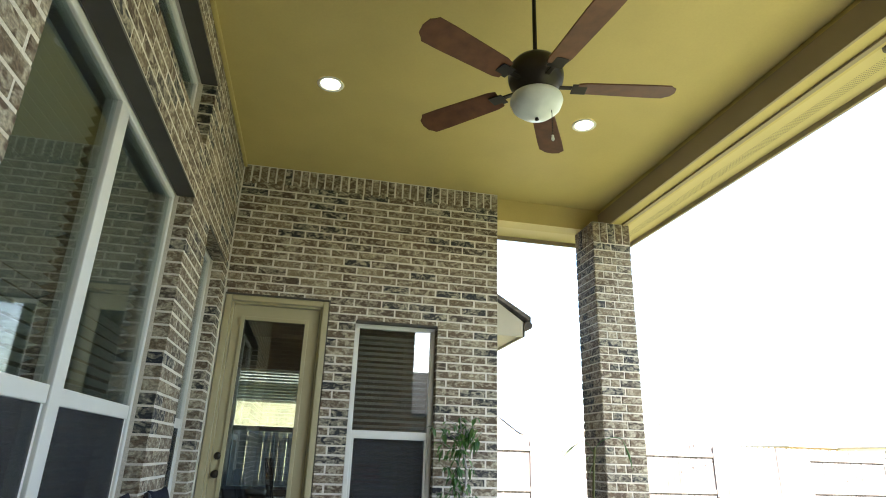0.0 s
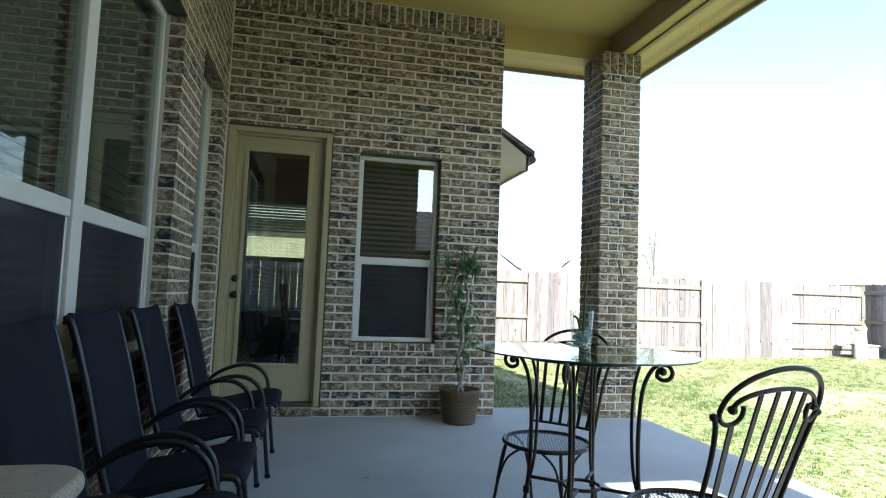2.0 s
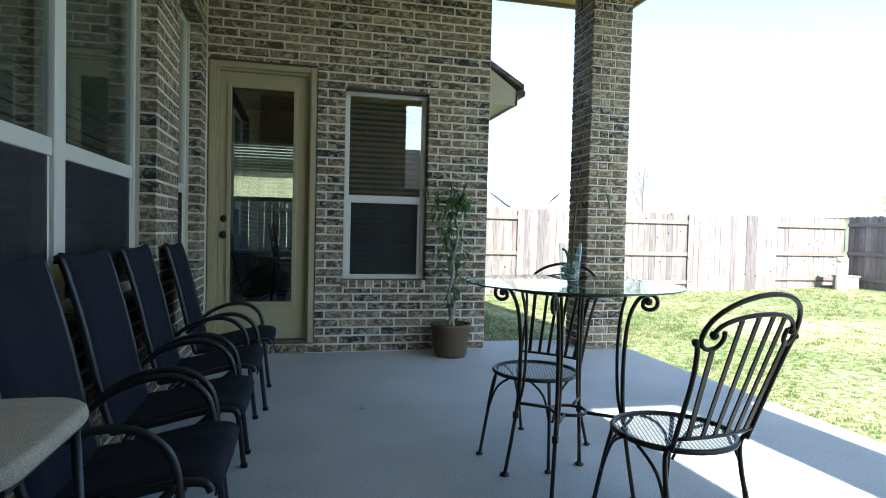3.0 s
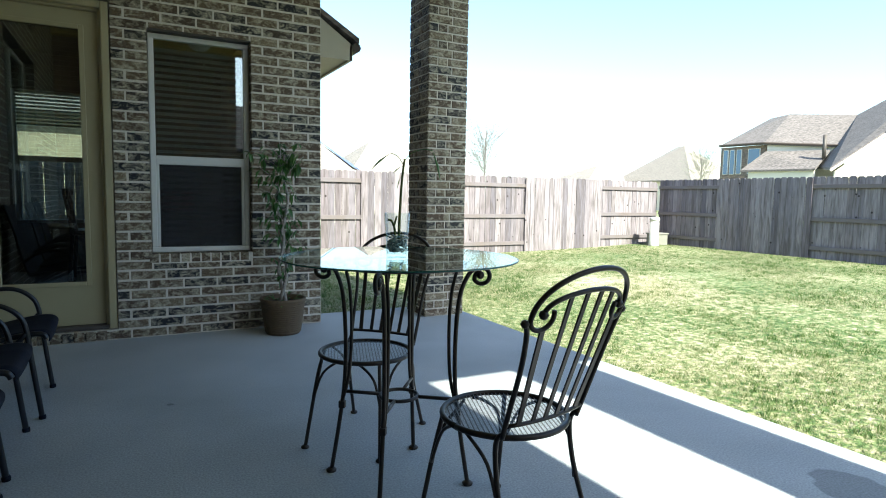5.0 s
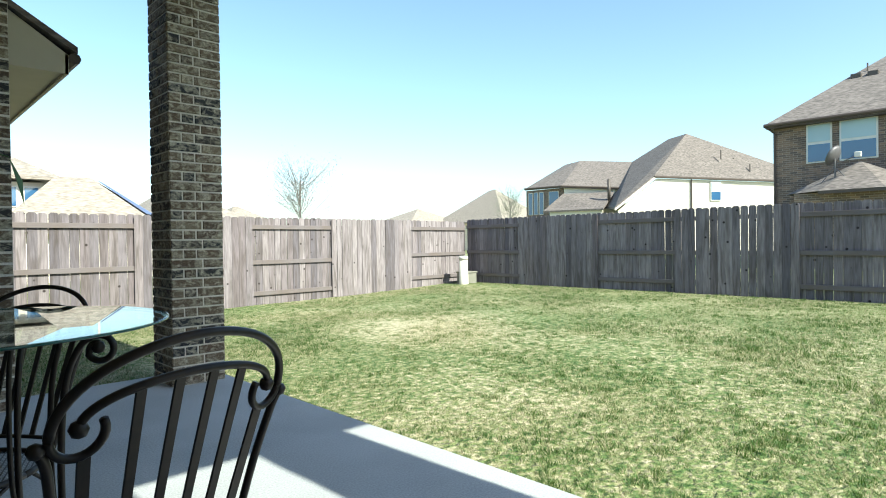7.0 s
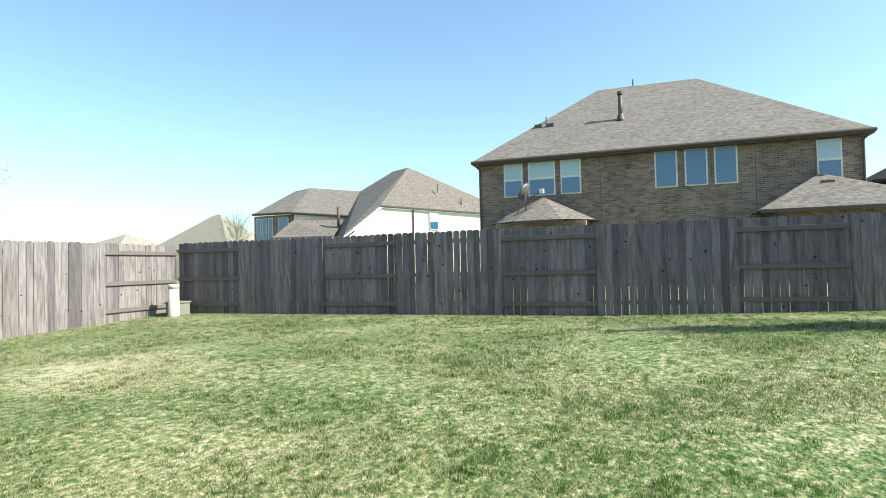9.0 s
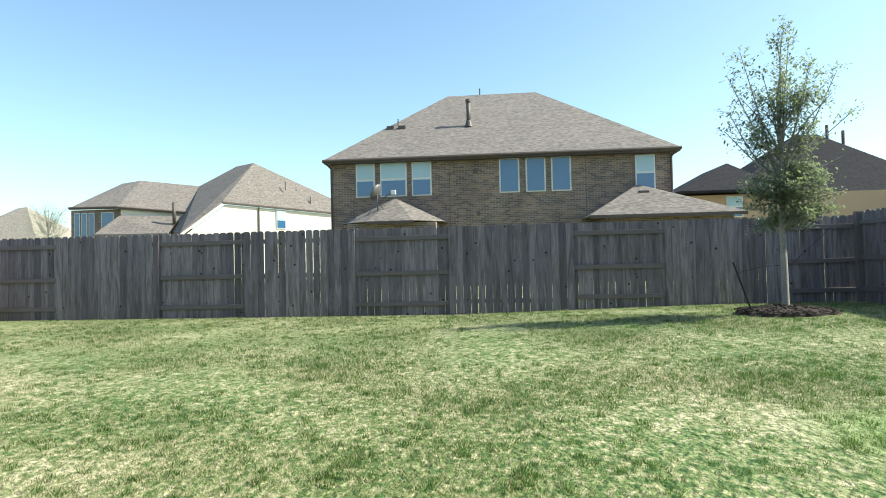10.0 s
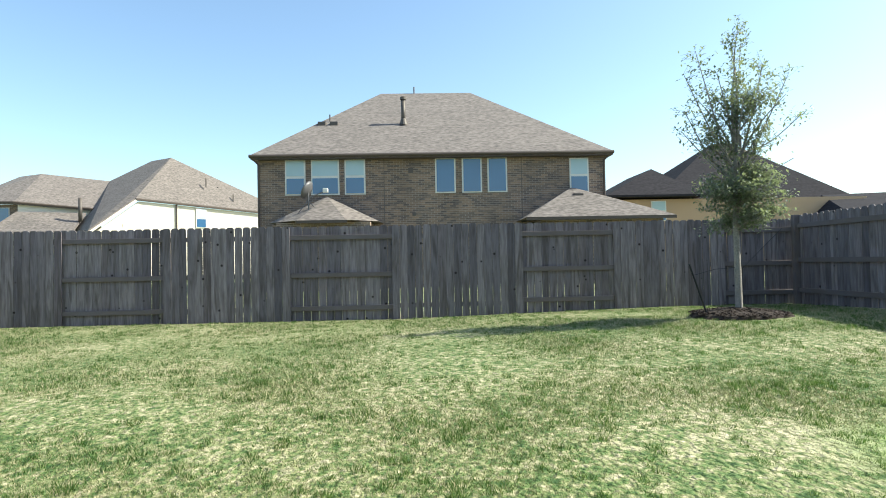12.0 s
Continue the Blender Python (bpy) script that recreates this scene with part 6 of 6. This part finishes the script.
# to the north, beyond the sunlit fence
def solar_house():
    root = thing("solar_house", "tan-roofed house with blue solar panels beyond the fence", "house", (0, 0, 0))
    peak, peak_far, corner, corner_far, west = (7.3, 26.0, 3.75), (7.9, 27.3, 3.72), (9.55, 24.4, 1.72), (11.3, 28.0, 1.75), (4.0, 24.4, 1.72)
    part("wall", bm_box(4.2, 9.3, 24.8, 31.0, -0.3, 1.75), M_STUCCO, root)
    part("roof", bm_slab([west, corner, peak, (6.2, 26.2, 3.75)], 0.14), M_ROOF_TAN, root)
    part("roof", bm_slab([corner, corner_far, peak_far, peak], 0.14), M_ROOF_TAN, root)
    part("fascia", bm_tube([west, corner], 0.06, seg=6), M_FASCIA, root)
    up = Vector((0.05, -0.03, 0.06))
    p0, p1, q0, q1 = Vector(corner), Vector(corner_far), Vector(peak), Vector(peak_far)

    def on_slope(u, v):
        return p0.lerp(p1, u).lerp(q0.lerp(q1, u), v) + up

    for i in range(4):
        for j in range(7):
            if j == 1:
                continue
            u, v = 0.10 + 0.21 * i, 0.06 + 0.125 * j
            quad = [on_slope(u, v), on_slope(u + 0.2, v), on_slope(u + 0.2, v + 0.118), on_slope(u, v + 0.118)]
            part("solar_panel", bm_slab([tuple(c) for c in quad], 0.04), M_SOLAR, root)
    part("vent_pipe", bm_tube([(7.55, 26.2, 3.4), (7.55, 26.2, 4.15)], 0.05), M_VINYL, root)
    # its taller part to the west, with windows under the eave
    part("upper_wall", bm_box(1.5, 6.0, 27.0, 32.0, 1.5, 3.55), M_STUCCO, root)
    part("upper_roof", hip_roof(1.0, 6.5, 26.5, 32.5, 3.75, ((3.2, 29.0, 5.3), (4.2, 29.6, 5.3))), M_ROOF_TAN, root)
    for x in (2.4, 3.9, 4.6, 5.3):
        win = part("window", bm_box(x, x + 0.55, 26.95, 27.02, 2.6, 3.4), M_VINYL, root)
        part("pane", bm_box(x + 0.06, x + 0.49, 26.92, 26.948, 2.66, 3.34), M_FAR_PANE_SKY, win)


solar_house()
plain_house("cream house with a low tan roof", 12.6, 19.0, 36.0, 45.0, 2.6, ((15.4, 40.0, 5.0), (16.0, 41.0, 5.0)), M_STUCCO, M_ROOF_TAN)
plain_house("far house with a tan roof", 24, 31, 52, 62, 2.6, ((27, 56, 4.9), (28, 57, 4.9)), M_STUCCO, M_ROOF_TAN)
plain_house("far house with a grey-brown hip roof", 56, 66, 46, 58, 3.6, ((60, 50.5, 7.9), (61, 52.5, 7.9)), M_STUCCO, M_ROOF_TAN)
plain_house("far house with a low roof", 50, 60, 56, 64, 3.6, ((54, 59, 5.6), (56, 61, 5.6)), M_TAN_STUCCO, M_ROOF_TAN)
plain_house("tan brick house beyond the fence behind the kitchen", -9.0, 3.2, 15.0, 26.0, 2.9, ((-4.5, 20.5, 6.2), (-2.0, 20.5, 6.2)), M_NEAR_HOUSE_BRICK, M_ROOF)

plain_house("dark-roofed house beyond the fence to the south", -9, 12, -26, -14, 2.9, ((-2.0, -20, 5.4), (6.0, -20, 5.4)), M_FAR_BRICK, M_ROOF_DARK)


def bare_tree(at, height, spread, seed, leafy):
    rng = random.Random(seed)
    root = thing("bare_tree", "young tree with thin pale bare twigs" if not leafy else "young tree with thin sparse foliage", "tree", at)
    wood, leaves = bmesh.new(), bmesh.new()
    bm_tube([(0, 0, 0), (0.03, 0, height * 0.8)], 0.04, wood, 7)
    for i in range(70):
        z = height * rng.uniform(0.42, 0.78)
        a = rng.uniform(0, 6.28)
        r = spread * rng.uniform(0.3, 1.0)
        tip = Vector((math.cos(a) * r, math.sin(a) * r, min(height, z + height * rng.uniform(0.06, 0.34))))
        bm_tube(smooth_path([(0.02, 0, z), Vector((tip.x * 0.5, tip.y * 0.5, (z + tip.z) / 2 - 0.1)), tip], 3), 0.011, wood, 4)
        for _ in range(60):
            p = Vector((tip.x * 0.55, tip.y * 0.55, (z + tip.z) / 2)).lerp(tip, rng.random()) + Vector((rng.gauss(0, 0.3), rng.gauss(0, 0.3), rng.gauss(0, 0.3)))
            leaf_quads(leaves, p, Vector((rng.uniform(-1, 1), rng.uniform(-1, 1), rng.uniform(-1, 1))), 0.08, 0.5)
    part("branch_mass", wood, M_BARE, root)["kind"] = "stuff"
    part("leaves", leaves, M_LEAF if leafy else M_BARE, root)["kind"] = "stuff"


bare_tree((17.6, 28.0, -0.1), 5.5, 1.7, 4, False)
bare_tree((42.0, 33.5, -0.1), 6.0, 1.6, 8, True)


# ---- lawn blades ----
def lawn():
    rng = np.random.default_rng(7)
    spots = []
    for x0, x1, count in ((3.2, 5.2, 260000), (5.2, 7.5, 230000), (7.5, 12.85, 330000)):
        x = rng.uniform(x0, x1, count)
        y = rng.uniform(F_S + 0.05, F_N - 0.05, count)
        spots.append(np.stack([x, y], 1))
    side = np.stack([rng.uniform(1.9, 3.2, 20000), rng.uniform(5.66, F_N - 0.05, 20000)], 1)
    xy = np.concatenate(spots + [side])
    far = np.hypot(xy[:, 0] - TREE[0], xy[:, 1] - TREE[1]) > 0.64
    xy = xy[far]
    n = len(xy)
    a = np.clip((xy[:, 0] - 3.1) / 7.2, 0, 1)
    a = a * a * (3 - 2 * a)
    b = np.clip((1.5 - xy[:, 1]) / 5.0, 0, 1)
    c = np.clip((xy[:, 1] - 6.5) / 4, 0, 1) * (1 - np.clip((xy[:, 0] - 9) / 3.5, 0, 1))
    z = -0.075 + a * (0.08 + 0.19 * b * (1 - 0.35 * np.clip((xy[:, 0] - 10.6) / 2, 0, 1))) - 0.09 * c - 0.016
    clump = np.array([noise.noise(Vector((p[0] * 9, p[1] * 9, 0.0))) + 0.7 * noise.noise(Vector((p[0] * 3.1, p[1] * 3.1, 4.0))) for p in xy])
    # short turf with scattered taller tufts
    h = (0.009 + 0.045 * (clump - 0.2).clip(0, 0.5) + 0.008 * clump + rng.uniform(-0.005, 0.007, n)).clip(0.003, 0.032)
    ang = rng.uniform(0, 2 * np.pi, n)
    w = rng.uniform(0.002, 0.0045, n) * (1 + 0.1 * (xy[:, 0] - 3))
    lean_a, lean_r = rng.uniform(0, 2 * np.pi, n), rng.uniform(0.010, 0.040, n)
    co = np.zeros((n, 3, 3))
    co[:, 0, 0], co[:, 0, 1] = xy[:, 0] - np.cos(ang) * w, xy[:, 1] - np.sin(ang) * w
    co[:, 1, 0], co[:, 1, 1] = xy[:, 0] + np.cos(ang) * w, xy[:, 1] + np.sin(ang) * w
    co[:, 2, 0], co[:, 2, 1] = xy[:, 0] + np.cos(lean_a) * lean_r, xy[:, 1] + np.sin(lean_a) * lean_r
    co[:, 0, 2] = co[:, 1, 2] = z
    co[:, 2, 2] = z + h + 0.02
    tall = clump > 0.2
    for name, pick, mat, label in (("grass_blades", ~tall, M_BLADE, "short winter grass, green with straw tips"), ("grass_tufts", tall, M_TUFT, "scattered taller tufts of greener grass")):
        some = co[pick]
        k = len(some)
        me = bpy.data.meshes.new(name)
        me.vertices.add(3 * k)
        me.vertices.foreach_set("co", some.ravel())
        me.loops.add(3 * k)
        me.loops.foreach_set("vertex_index", np.arange(3 * k))
        me.polygons.add(k)
        me.polygons.foreach_set("loop_start", np.arange(0, 3 * k, 3))
        me.update(calc_edges=True)
        me.materials.append(mat)
        tagged(new(name, me), label, "grass", kind="stuff")


lawn()

# ---- single bricks, last ----
set_bricks(wall_north, lay_bricks(WALL_X + 0.002, WALL_E, 0.0, CEIL, [DOOR, (WIN_B[0], WIN_B[1], WIN_B[2] - 0.075, WIN_B[3])], 0.0, 0.20) + [(WIN_B[0] - 0.03 + 0.0762 * (i + 0.5), WIN_B[2] - 0.04, 0.066, 0.068) for i in range(int((WIN_B[1] - WIN_B[0] + 0.06) / 0.0762))],
           Matrix.Translation((0, WALL_Y + 0.09, 0)), 0.09, lambda q: q[1])
set_bricks(wall_west, lay_bricks(-2.6, WALL_Y - 0.012, 0.0, CEIL, [WIN_A, WIN_C, WIN_T], 0.07, 0.0), LEFT_BASE @ Matrix.Translation((0, 0.09, 0)), 0.09, lambda q: abs(q[0] - 4.3) * 1.5 + abs(q[1] - 1.8))
set_bricks(step, [(DOOR[0] + 0.0762 * (i + 0.5), 0.042, 0.066, 0.068) for i in range(int((DOOR[1] - DOOR[0]) / 0.0762))], Matrix.Translation((0, 0.06, 0)), 0.075, lambda q: q[0])


def face_bricks(owner, box, z1):
    x0, x1, y0, y1 = box
    t = 0.06
    for k, (ox, oy, length, turn) in enumerate(((x0, y0, x1 - x0, 0), (x1, y0, y1 - y0, 90), (x1, y1, x1 - x0, 180), (x0, y1, y1 - y0, 270))):
        rows = []
        n = int(round((z1 - 0.2) / COURSE))
        for i in range(n):
            zc = (i + 0.5) * COURSE
            head = 0.10
            cuts = [0, head, head + 0.10, length] if (i + k) % 2 and length < 0.5 else [0, length - 0.17, length] if length < 0.5 else [0, LONG, length - 0.1, length] if (i + k) % 2 else [0, 0.127, 0.127 + LONG, length]
            rows += [((a + b) / 2, zc, b - a - JOINT, COURSE - JOINT) for a, b in zip(cuts, cuts[1:])]
        m = int(length / 0.0762)
        top0 = n * COURSE
        rows += [((j + 0.5) * length / m, (top0 + z1) / 2, length / m - JOINT, z1 - top0 - JOINT) for j in range(m)]
        base = Matrix.Translation((ox, oy, 0)) @ Matrix.Rotation(radians(turn), 4, "Z") @ Matrix.Translation((0, t, 0))
        set_bricks(owner, rows, base, t, lambda q: q[1], 140 if k in (0, 3) else 10)


face_bricks(column_1, COL_1, BEAM_Z)
face_bricks(column_2, COL_2, BEAM_Z)
